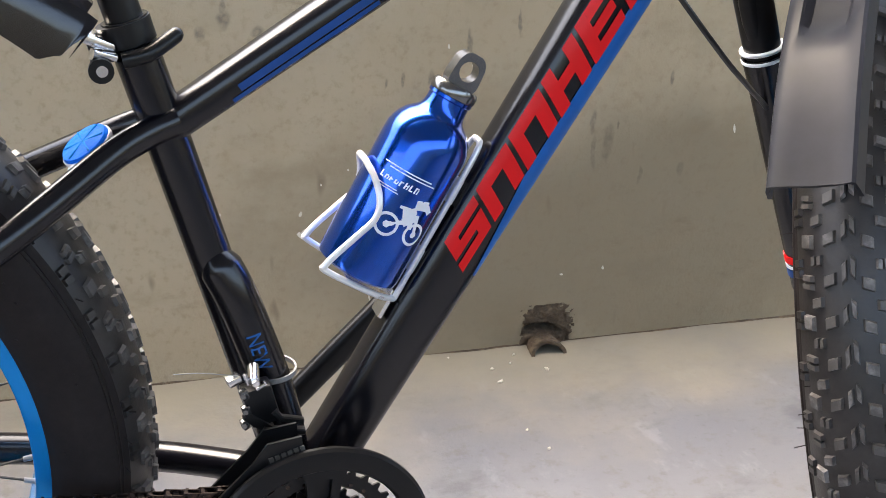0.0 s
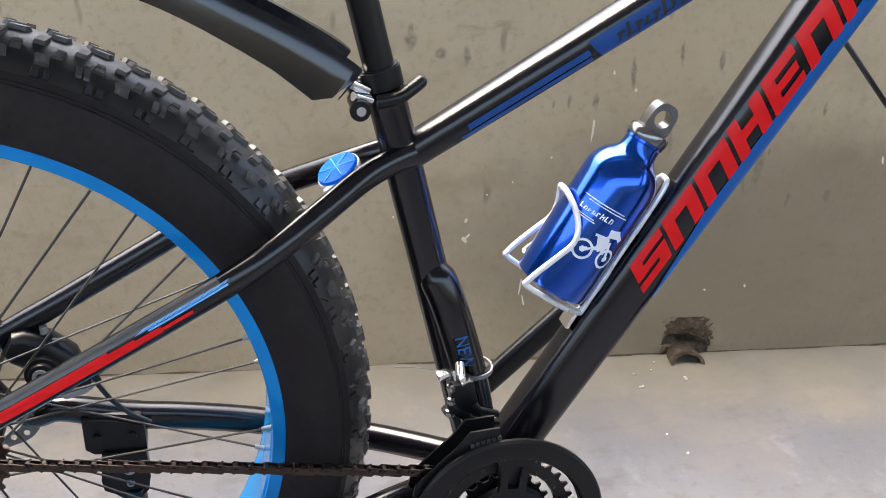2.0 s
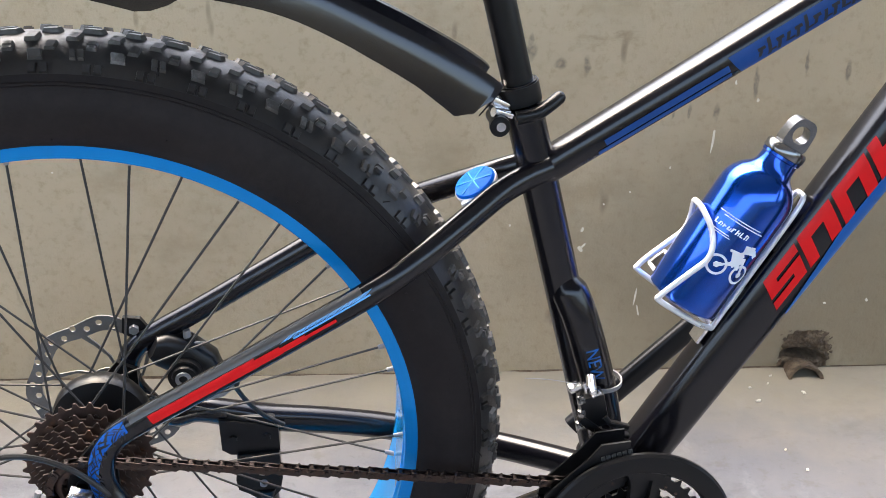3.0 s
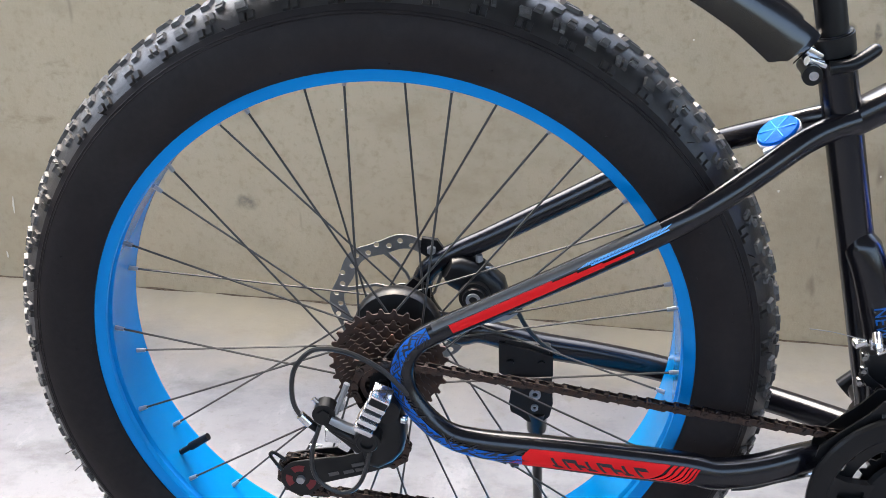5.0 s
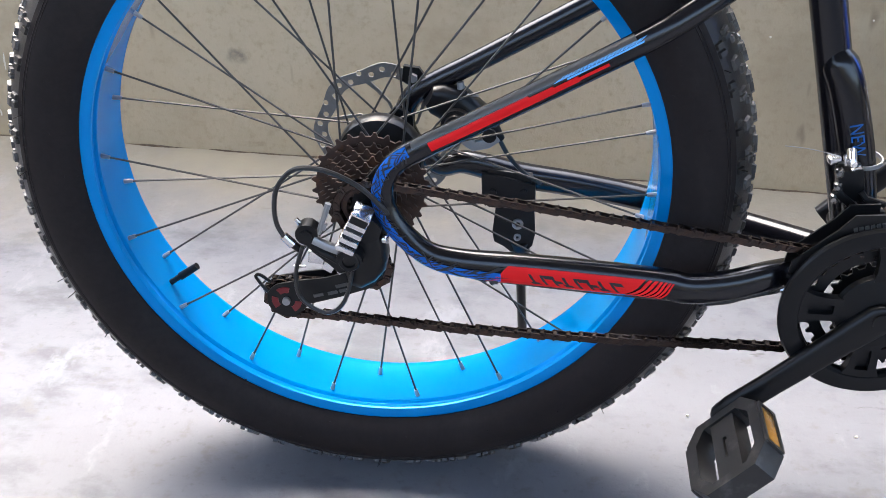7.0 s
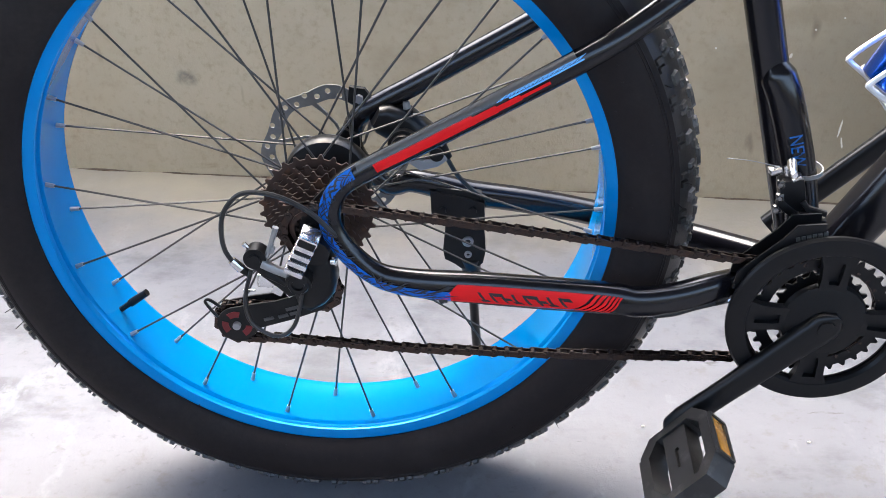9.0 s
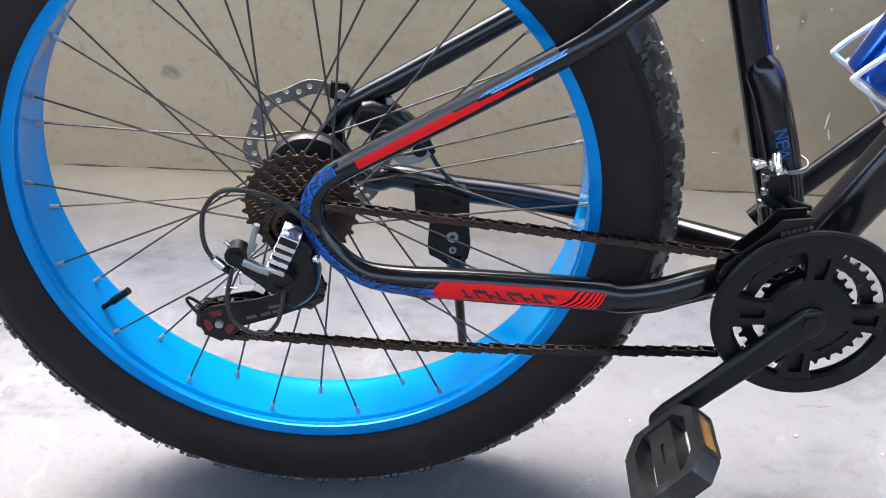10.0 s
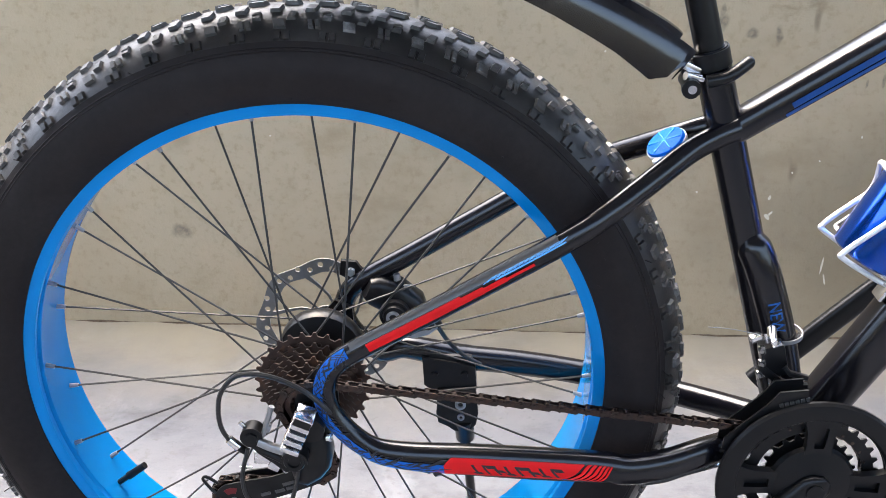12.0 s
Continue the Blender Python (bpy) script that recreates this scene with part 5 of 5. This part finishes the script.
# ---- seat post, saddle, clamp, reflector ----
def build_seat():
    s = Shape()
    rod(s, (0.3800, YC, 0.676), (0.3425, YC, 0.826), 0.0132, 28)
    post = part("seat_post", s, BLACK_METAL, bicycle, "black seat post")
    s = Shape()
    m = Matrix.Translation((0.3772, YC, 0.6805)) @ pose(0, 0, 0, 0, -14, 0)
    holed(s, ring_line(0.0190, 36), ring_line(0.0140, 36), m @ pose(0, 0, 0, 90, 0, 0) @ pose(0, -0.008, 0), 0.016)
    box(s, m @ pose(-0.022, -0.004, -0.001), 0.012, 0.020, 0.012, 0.002)
    clamp = part("seat_clamp", s, BLACK_METAL, bicycle, "black quick-release seat clamp")
    s = Shape()
    sweep(s, curve([(0.372, -0.016, 0.6655), (0.388, -0.017, 0.6690), (0.400, -0.012, 0.6745), (0.409, -0.006, 0.6790)], 4), oval(0.0055, 0.0055, 14, 2.4))
    ball(s, pose(0.409, -0.006, 0.679), 0.0056, 8)
    part("lever", s, BLACK_METAL, clamp)
    s = Shape()
    rod(s, (0.357, -0.020, 0.6610), (0.357, 0.012, 0.6610), 0.0062, 16)
    rod(s, (0.357, -0.024, 0.6610), (0.357, -0.019, 0.6610), 0.0085, 16)
    part("nut", s, BLACK_METAL, clamp)
    s = Shape()
    rod(s, (0.3575, -0.0265, 0.6615), (0.3575, -0.0235, 0.6615), 0.004, 12)
    box(s, pose(0.361, -0.014, 0.6705, 0, 20, 0), 0.016, 0.012, 0.004, 0.001)
    part("washer", s, SILVER, clamp, "silver washer and clip")

    s = Shape()                                       # saddle shell: rows of half-sections from tail to nose
    rows = [(0.175, 0.052, 0.846, 0.868), (0.190, 0.068, 0.832, 0.876), (0.230, 0.072, 0.818, 0.878), (0.280, 0.064, 0.809, 0.872), (0.320, 0.045, 0.806, 0.868),
            (0.360, 0.028, 0.812, 0.866), (0.400, 0.021, 0.822, 0.866), (0.440, 0.018, 0.832, 0.864), (0.455, 0.010, 0.842, 0.858)]
    k = 16
    verts = []
    for x, w, lo, hi in rows:
        for i in range(k):
            a = 2 * math.pi * i / k
            c, d = math.cos(a), math.sin(a)
            verts.append((x, YC + w * math.copysign(abs(c) ** 0.7, c), (lo + hi) / 2 + (hi - lo) / 2 * math.copysign(abs(d) ** 0.8, d)))
    n = len(rows)
    s.add(verts, [(i * k + j, i * k + (j + 1) % k, (i + 1) * k + (j + 1) % k, (i + 1) * k + j) for i in range(n - 1) for j in range(k)] +
          [tuple(range(k)), tuple((n - 1) * k + j for j in range(k))])
    saddle = part("saddle", s, BLACK_PLASTIC, bicycle, "black padded saddle", angle=60)
    for y in (-0.022, 0.022):
        s = Shape()
        tube(s, curve([(0.22, YC + y * 1.4, 0.832), (0.26, YC + y, 0.806), (0.30, YC + y, 0.800), (0.375, YC + y, 0.800), (0.400, YC + y * 0.8, 0.815), (0.415, YC + y * 0.6, 0.835)], 5), 0.0035, 10)
        part("rail", s, BLACK_METAL, saddle)
    s = Shape()
    box(s, pose(0.346, YC, 0.797, 0, -14, 0), 0.034, 0.060, 0.014, 0.003)
    rod(s, (0.337, YC - 0.024, 0.782), (0.337, YC + 0.024, 0.782), 0.0145, 24)
    rod(s, (0.337, YC - 0.030, 0.782), (0.337, YC - 0.022, 0.782), 0.0065, 6)
    part("saddle_clamp", s, BLACK_METAL, saddle)


build_seat()


def build_reflector():
    m = Matrix.Translation((0.3435, YC - 0.004, 0.6005)) @ pose(0, 0, 0, 0, -33, 0) @ pose(0, 0, 0, 90, 0, 0) @ pose(0, 0, 0, 10, 0, 0) @ Matrix.Scale(0.92, 4)
    s = Shape()                                       # lathe axis y becomes the disc's normal, pointing down
    lathe(s, [(0.001, 0.007), (0.014, 0.007), (0.0200, 0.005), (0.0218, 0.002), (0.0218, -0.001), (0.0203, -0.002)], 36)
    s = s.move(m @ pose(0, 0.002, 0, 180, 0, 0))
    box(s, pose(0.340, YC - 0.020, 0.590, 0, -27, 0), 0.022, 0.008, 0.014, 0.002)
    box(s, pose(0.338, YC - 0.012, 0.594, 0, -27, 0), 0.016, 0.022, 0.006, 0.002)
    base = part("rear_reflector", s, REFLECTOR_WHITE, bicycle, "round blue reflector on a white mount between the stays")
    s = Shape()
    lathe(s, [(0.0205, 0.000), (0.0208, 0.004), (0.0195, 0.0065), (0.0005, 0.0078)], 36)
    part("lens", s.move(m), REFLECTOR, base, "bright blue ribbed lens")
    s = Shape()
    for a in (25, 85, 145):
        c, d = math.cos(radians(a)) * 0.018, math.sin(radians(a)) * 0.018
        rod(s, (c, 0.0070, d), (-c, 0.0070, -d), 0.0009, 6)
    part("rib", s.move(m), RIM_BLUE, base)


build_reflector()


# ---- mudguards ----
def build_rear_fender():
    ridge = [(0.3585, 0.6955), (0.352, 0.7015), (0.337, 0.712), (0.302, 0.733), (0.268, 0.7515), (0.201, 0.7845), (0.114, 0.808), (0.02, 0.828), (-0.10, 0.842), (-0.22, 0.838), (-0.33, 0.812)]
    pts = curve([(x, YC, z) for x, z in ridge], 8)
    drops = [(0.3585, 0.010), (0.355, 0.030), (0.341, 0.042), (0.3065, 0.036), (0.254, 0.032), (0.183, 0.031), (0.125, 0.033), (0.113, 0.044), (0.097, 0.053), (0.04, 0.050), (-0.03, 0.035), (-0.4, 0.030)]

    def outline(t):
        x = pts[round(t * (len(pts) - 1))].x
        d = drops[-1][1]
        for (xa, da), (xb, db) in zip(drops, drops[1:]):
            if xb <= x <= xa:
                d = da + (db - da) * (xa - x) / (xa - xb)
        g = 0.010 if x > 0.2 else max(-0.006, 0.010 - (0.2 - x) * 0.25)
        w = 0.040
        outer = [(-w - 0.003, d), (-w - 0.002, d * 0.5), (-w + 0.001, 0.004), (-w + 0.005, 0.0), (-w + 0.011, 0.001), (-0.022, g), (0, g + 0.001), (0.022, g), (w - 0.011, 0.001), (w - 0.005, 0.0), (w - 0.001, 0.004), (w + 0.002, d * 0.5), (w + 0.003, d)]
        inner = [(a * 0.93, b + 0.003) for a, b in reversed(outer)]
        inner[0] = (outer[-1][0] - 0.003, d)
        inner[-1] = (outer[0][0] + 0.003, d)
        return outer + inner

    s = Shape()
    sweep(s, pts, outline)
    fender = part("rear_fender", s, FENDER, bicycle, "glossy black plastic rear mudguard clamped to the seat post", angle=40)
    s = Shape()
    box(s, pose(0.358, YC - 0.004, 0.676, 0, 28, 0), 0.022, 0.024, 0.008, 0.002)
    rod(s, (0.352, -0.018, 0.672), (0.366, -0.012, 0.668), 0.004, 10)
    part("bracket", s, SILVER, fender, "silver mudguard bracket")



def build_front_fender():
    def at(deg, r, y=0.0):
        return (r * math.cos(radians(deg)), 0.0095 + y - 0.011 * max(0.0, min(1.3, (155 - deg) / 29)), r * math.sin(radians(deg)))

    stations = [(62, 0.415), (80, 0.416), (100, 0.420), (115, 0.427), (125, 0.435), (136, 0.449), (146, 0.461), (155.5, 0.472)]
    pts = curve([at(a, r) for a, r in stations], 6)

    def outline(t):
        k = 0.0275 + 0.003 * t
        chan = 0.013 * max(0.0, min(1.0, (0.80 - t) / 0.07)) if t > 0.25 else 0.013
        outer = [(-k - 0.001, 0.020), (-k, 0.008), (-k + 0.001, -0.001), (-k + 0.0035, -0.003), (-k + 0.0065, -0.002), (-0.0175, 0.0), (-0.0125, chan), (0, chan + 0.0012), (0.0125, chan), (0.0175, 0.0), (k - 0.008, 0.0), (k - 0.0045, 0.0005), (k - 0.002, 0.002), (k, 0.008), (k + 0.001, 0.020)]
        inner = [(a * 0.93, b + 0.0028) for a, b in reversed(outer)]
        inner[0] = (outer[-1][0] - 0.003, 0.020)
        inner[-1] = (outer[0][0] + 0.003, 0.020)
        return outer + inner

    s = Shape()
    sweep(s, pts, outline)
    fender = part("front_fender", s.move(STEER), GREY_PLASTIC, bicycle, "grey-black plastic front mudguard with a recessed channel", angle=40)
    for deg, y in ((126.8, 0.0045), (126.2, -0.0115), (129.4, -0.002)):
        b = Shape()
        n = Vector((math.cos(radians(deg)), 0, math.sin(radians(deg))))
        p = Vector(at(deg, 0.4265 + 0.001 * (deg - 126), y))
        rod(b, p - n * 0.003, p + n * 0.0028, 0.0042, 6)
        part("bolt", b.move(STEER), BLACK_METAL, fender)


build_rear_fender()
build_front_fender()


# ---- fork ----
def build_fork():
    def leg_at(z, side):
        return Vector((-0.045 - 0.331 * z, side * (0.0825 + 0.024 * z), z))

    s = Shape()                                       # crown and steerer
    box(s, Matrix.Translation((-0.210, 0, 0.480)) @ pose(0, 0, 0, 0, -18, 0), 0.050, 0.235, 0.034, 0.008)
    rod(s, (-0.210, 0, 0.48), (-0.285, 0, 0.70), 0.0155, 24)
    fork = part("fork", s.move(STEER), BLACK_METAL, bicycle, "black suspension fork with white rings and coloured stripes")
    for side in (-1, 1):
        s = Shape()
        rod(s, leg_at(0.262, side), leg_at(0.50, side), 0.0170, 28, 0.0190)
        part("stanchion", s.move(STEER), BLACK_METAL, fork)
        s = Shape()
        pts = [leg_at(0.262, side), leg_at(0.24, side), leg_at(0.10, side), leg_at(0.02, side), Vector((-0.020, side * 0.084, -0.012)), Vector((0.0, side * 0.075, -0.004))]
        radii = (0.0200, 0.0190, 0.0165, 0.0145, 0.011, 0.008)
        sweep(s, pts, lambda t: oval(radii[round(t * 5)], radii[round(t * 5)], 24))
        part("lower_leg", s.move(STEER), FRAME_BLACK, fork)
        for z in (0.259, 0.2675):
            s = Shape()
            ax = Vector((-0.314, 0, 0.949))
            sweep(s, [leg_at(z, side) + ax * d for d in (-0.0017, -0.0010, 0.0010, 0.0017)], lambda t: oval(*((0.0208, 0.0208) if 0.1 < t < 0.9 else (0.0200, 0.0200)), 28))
            part("ring", s.move(STEER), WHITE, fork, "white seal ring")
        for z, mat in ((0.050, RED), (0.044, WHITE), (0.034, BLUE)):
            s = Shape()
            rod(s, leg_at(z, side), leg_at(z + (0.003 if mat is WHITE else 0.008), side), 0.0160 + 0.02 * max(0, z - 0.03), 24)
            part("stripe", s.move(STEER), mat, fork)
    s = Shape()                                       # arch between the lower legs
    sweep(s, curve([leg_at(0.24, -1), Vector((-0.165, -0.090, 0.33)), Vector((-0.185, -0.055, 0.400)), Vector((-0.190, 0, 0.415)), Vector((-0.185, 0.055, 0.400)), Vector((-0.165, 0.090, 0.33)), leg_at(0.24, 1)], 5), oval(0.012, 0.009, 14, 2.6), hint=(1, 0, 0))
    part("arch", s.move(STEER), BLACK_METAL, fork)


build_fork()


# ---- bottle cage and water bottle ----
BOTTOM = Vector((0.5405, YC, 0.4860))
BA = Vector((0.502, 0, 0.865)).normalized()
BC = Vector((0.865, 0, -0.502)).normalized()


def round_bottle(deg, h, r):
    """deg round the bottle: 0 faces -y, 90 the down tube."""
    a = radians(deg)
    return BOTTOM + BA * h + BC * (r * math.sin(a)) + Vector((0, -r * math.cos(a), 0))


def build_cage():
    def at(c, h, y):
        return BOTTOM + BC * c + BA * h + Vector((0, y, 0))

    s = Shape()                                       # two rails along the down tube, joined by a bend at the top
    rail = [at(0.0385, h, dy) for dy, h in ((-0.010, -0.016), (-0.010, 0.05), (-0.010, 0.120), (0, 0.130), (0.010, 0.120), (0.010, 0.05), (0.010, -0.016))]
    tube(s, curve(rail, 4), 0.0026, 10, hint=(0.8, 0, -0.5))
    box(s, Matrix.Translation(at(0.041, 0.02, 0)) @ pose(0, 0, 0, 0, 30, 0), 0.004, 0.018, 0.022, 0.001)
    box(s, Matrix.Translation(at(0.041, 0.085, 0)) @ pose(0, 0, 0, 0, 30, 0), 0.004, 0.018, 0.022, 0.001)
    cage = part("bottle_cage", s, CAGE_WHITE, bicycle, "white-silver wire bottle cage on the down tube")
    half = [(0.0385, -0.016, 0.010), (0.020, -0.0165, 0.017), (-0.016, -0.0120, 0.029), (-0.037, -0.0090, 0.0325), (-0.0385, -0.0060, 0.0330), (-0.0350, 0.006, 0.0335),
            (-0.0262, 0.028, 0.0335), (-0.0205, 0.044, 0.0330), (-0.0235, 0.058, 0.0305), (-0.0320, 0.0700, 0.0230), (-0.0400, 0.0770, 0.0110)]
    s = Shape()                                       # one wire: round the foot, up both sides and over the front in a hairpin
    pts = [at(c, h, -y) for c, h, y in half] + [at(-0.0420, 0.0785, 0)] + [at(c, h, y) for c, h, y in reversed(half)]
    tube(s, curve(pts, 6), 0.0027, 10, hint=(0.3, 0.2, 0.9))
    part("wire_loop", s, CAGE_WHITE, cage)
    s = Shape()                                       # pressed foot plate under the bottle
    prism(s, [(-0.020, -0.014), (0.022, -0.014), (0.013, 0.018), (-0.013, 0.018)],
          Matrix.Translation(at(0.012, -0.0155, 0)) @ pose(0, 0, 0, 0, 30, 0) @ pose(0, 0, 0, -90, 0, 90), 0.002)
    box(s, Matrix.Translation(at(0.036, -0.023, 0)) @ pose(0, 0, 0, 0, 30, 0), 0.004, 0.020, 0.026, 0.001)
    part("foot_plate", s, SILVER, cage, "bright pressed foot plate")


build_cage()


def build_bottle():
    along = Matrix.Translation(BOTTOM) @ pose(0, 0, 0, 0, math.degrees(math.atan2(BA.x, BA.z)), 0) @ pose(0, 0, 0, 90, 0, 0)
    # lathe axis y becomes the bottle's axis
    s = Shape()
    prof = [(0.001, -0.002), (0.024, -0.002), (0.027, -0.006), (0.031, -0.0072), (0.0342, -0.005), (0.0352, 0.000), (0.0352, 0.106), (0.0349, 0.1115), (0.0338, 0.1165), (0.0312, 0.1225),
            (0.0270, 0.1285), (0.0222, 0.1325), (0.0190, 0.1355), (0.0176, 0.1390), (0.0172, 0.1440), (0.0172, 0.1475), (0.0184, 0.1485), (0.0184, 0.1510), (0.0165, 0.1520), (0.001, 0.1520)]
    lathe(s, prof, 56)
    bottle = thing("water_bottle", s.move(along), BOTTLE, "glossy blue aluminium water bottle in the cage on the bicycle", "bottle", angle=32)
    s = Shape()
    lathe(s, [(0.001, 0.1515), (0.0186, 0.1515), (0.0192, 0.1530), (0.0192, 0.1580), (0.0175, 0.1605), (0.001, 0.1605)], 40)
    cap = part("cap", s.move(along), CAP_METAL, bottle, "silver-grey screw cap with a carrying loop")
    s = Shape()
    n = 28
    outer, inner = [], []
    for i in range(n):
        a = 2 * math.pi * i / n
        c, d = math.cos(a), math.sin(a)
        w = 0.0150 - 0.0045 * (d + 1) / 2
        outer.append((w * math.copysign(abs(c) ** 0.6, c), 0.0155 * math.copysign(abs(d) ** 0.6, d)))
        inner.append((0.0082 * c, 0.001 + 0.0082 * d))
    m = Matrix.Translation(BOTTOM + BA * 0.1730 + BC * 0.0005) @ pose(0, 0, 0, 0, math.degrees(math.atan2(BA.x, BA.z)), 0) @ pose(0, 0, 0, 0, 0, 2) @ pose(0, -0.0065, 0)
    holed(s, outer, inner, m, 0.013)
    part("loop", s, CAP_METAL, cap, "grey metal loop with a round hole")

    def patch(shape, poly):
        """poly of (arc length round from -y, height)."""
        k = len(poly)
        shape.add([round_bottle(math.degrees(u / 0.0352), h, 0.0356) for u, h in poly], [tuple(range(k))])

    s = Shape()
    for u0, u1, h, w in ((-0.036, 0.006, 0.0865, 0.0010), (-0.030, 0.010, 0.0840, 0.0010), (-0.040, -0.016, 0.0700, 0.0008), (-0.036, -0.014, 0.0680, 0.0008)):
        for i in range(8):
            a, b = u0 + (u1 - u0) * i / 8, u0 + (u1 - u0) * (i + 1) / 8
            patch(s, [(a, h), (b, h), (b, h + w), (a, h + w)])
    for i in range(8):                                # a worn line of slanted print
        u, h = -0.0345 + i * 0.0043, (0.0050, 0.0034, 0.0034, 0.0036, 0.0042, 0.0052, 0.0052, 0.0052)[i]
        patch(s, [(u, 0.0745), (u + 0.0013, 0.0745), (u + 0.0020, 0.0745 + h), (u + 0.0007, 0.0745 + h)])
        z = 0.0745 + h * (0.0, 0.75, 0.4)[i % 3]
        patch(s, [(u + 0.0012, z), (u + 0.0032, z), (u + 0.0034, z + 0.0011), (u + 0.0014, z + 0.0011)])
        if i % 2:
            patch(s, [(u + 0.0024, 0.0745), (u + 0.0034, 0.0745), (u + 0.0040, 0.0745 + h * 0.8), (u + 0.0030, 0.0745 + h * 0.8)])
    part("print", s, WHITE, bottle, "white printed lines")
    s = Shape()
    for cu, r in ((-0.0110, 0.0098), (0.0145, 0.0098)):
        for i in range(24):
            a, b = 2 * math.pi * i / 24, 2 * math.pi * (i + 1) / 24
            patch(s, [(cu + r * math.cos(a), 0.044 + r * math.sin(a)), (cu + r * math.cos(b), 0.044 + r * math.sin(b)),
                      (cu + r * 0.76 * math.cos(b), 0.044 + r * 0.76 * math.sin(b)), (cu + r * 0.76 * math.cos(a), 0.044 + r * 0.76 * math.sin(a))])
        patch(s, [(cu + 0.003 * math.cos(a), 0.044 + 0.003 * math.sin(a)) for a in (0, 1.05, 2.1, 3.15, 4.2, 5.2)])
        part("printed_wheel", s, WHITE, bottle)
        s = Shape()
    for a, b, w in (((-0.0110, 0.044), (0.001, 0.051), 0.0036), ((0.001, 0.051), (-0.004, 0.061), 0.0030), ((-0.008, 0.061), (0.001, 0.062), 0.0024), ((0.000, 0.050), (0.009, 0.058), 0.0070),
                    ((0.009, 0.060), (0.0145, 0.044), 0.0030), ((0.003, 0.067), (0.014, 0.069), 0.0080), ((0.013, 0.069), (0.019, 0.064), 0.0045), ((0.004, 0.059), (0.008, 0.047), 0.0042),
                    ((-0.002, 0.056), (0.006, 0.063), 0.0060)):
        a, b = Vector(a), Vector(b)
        d = (b - a).normalized()
        q = Vector((-d.y, d.x)) * w / 2
        patch(s, [tuple(a - q), tuple(b - q), tuple(b + q), tuple(a + q)])
    part("printed_bicycle", s, WHITE, bottle, "white printed bicycle outline")


build_bottle()
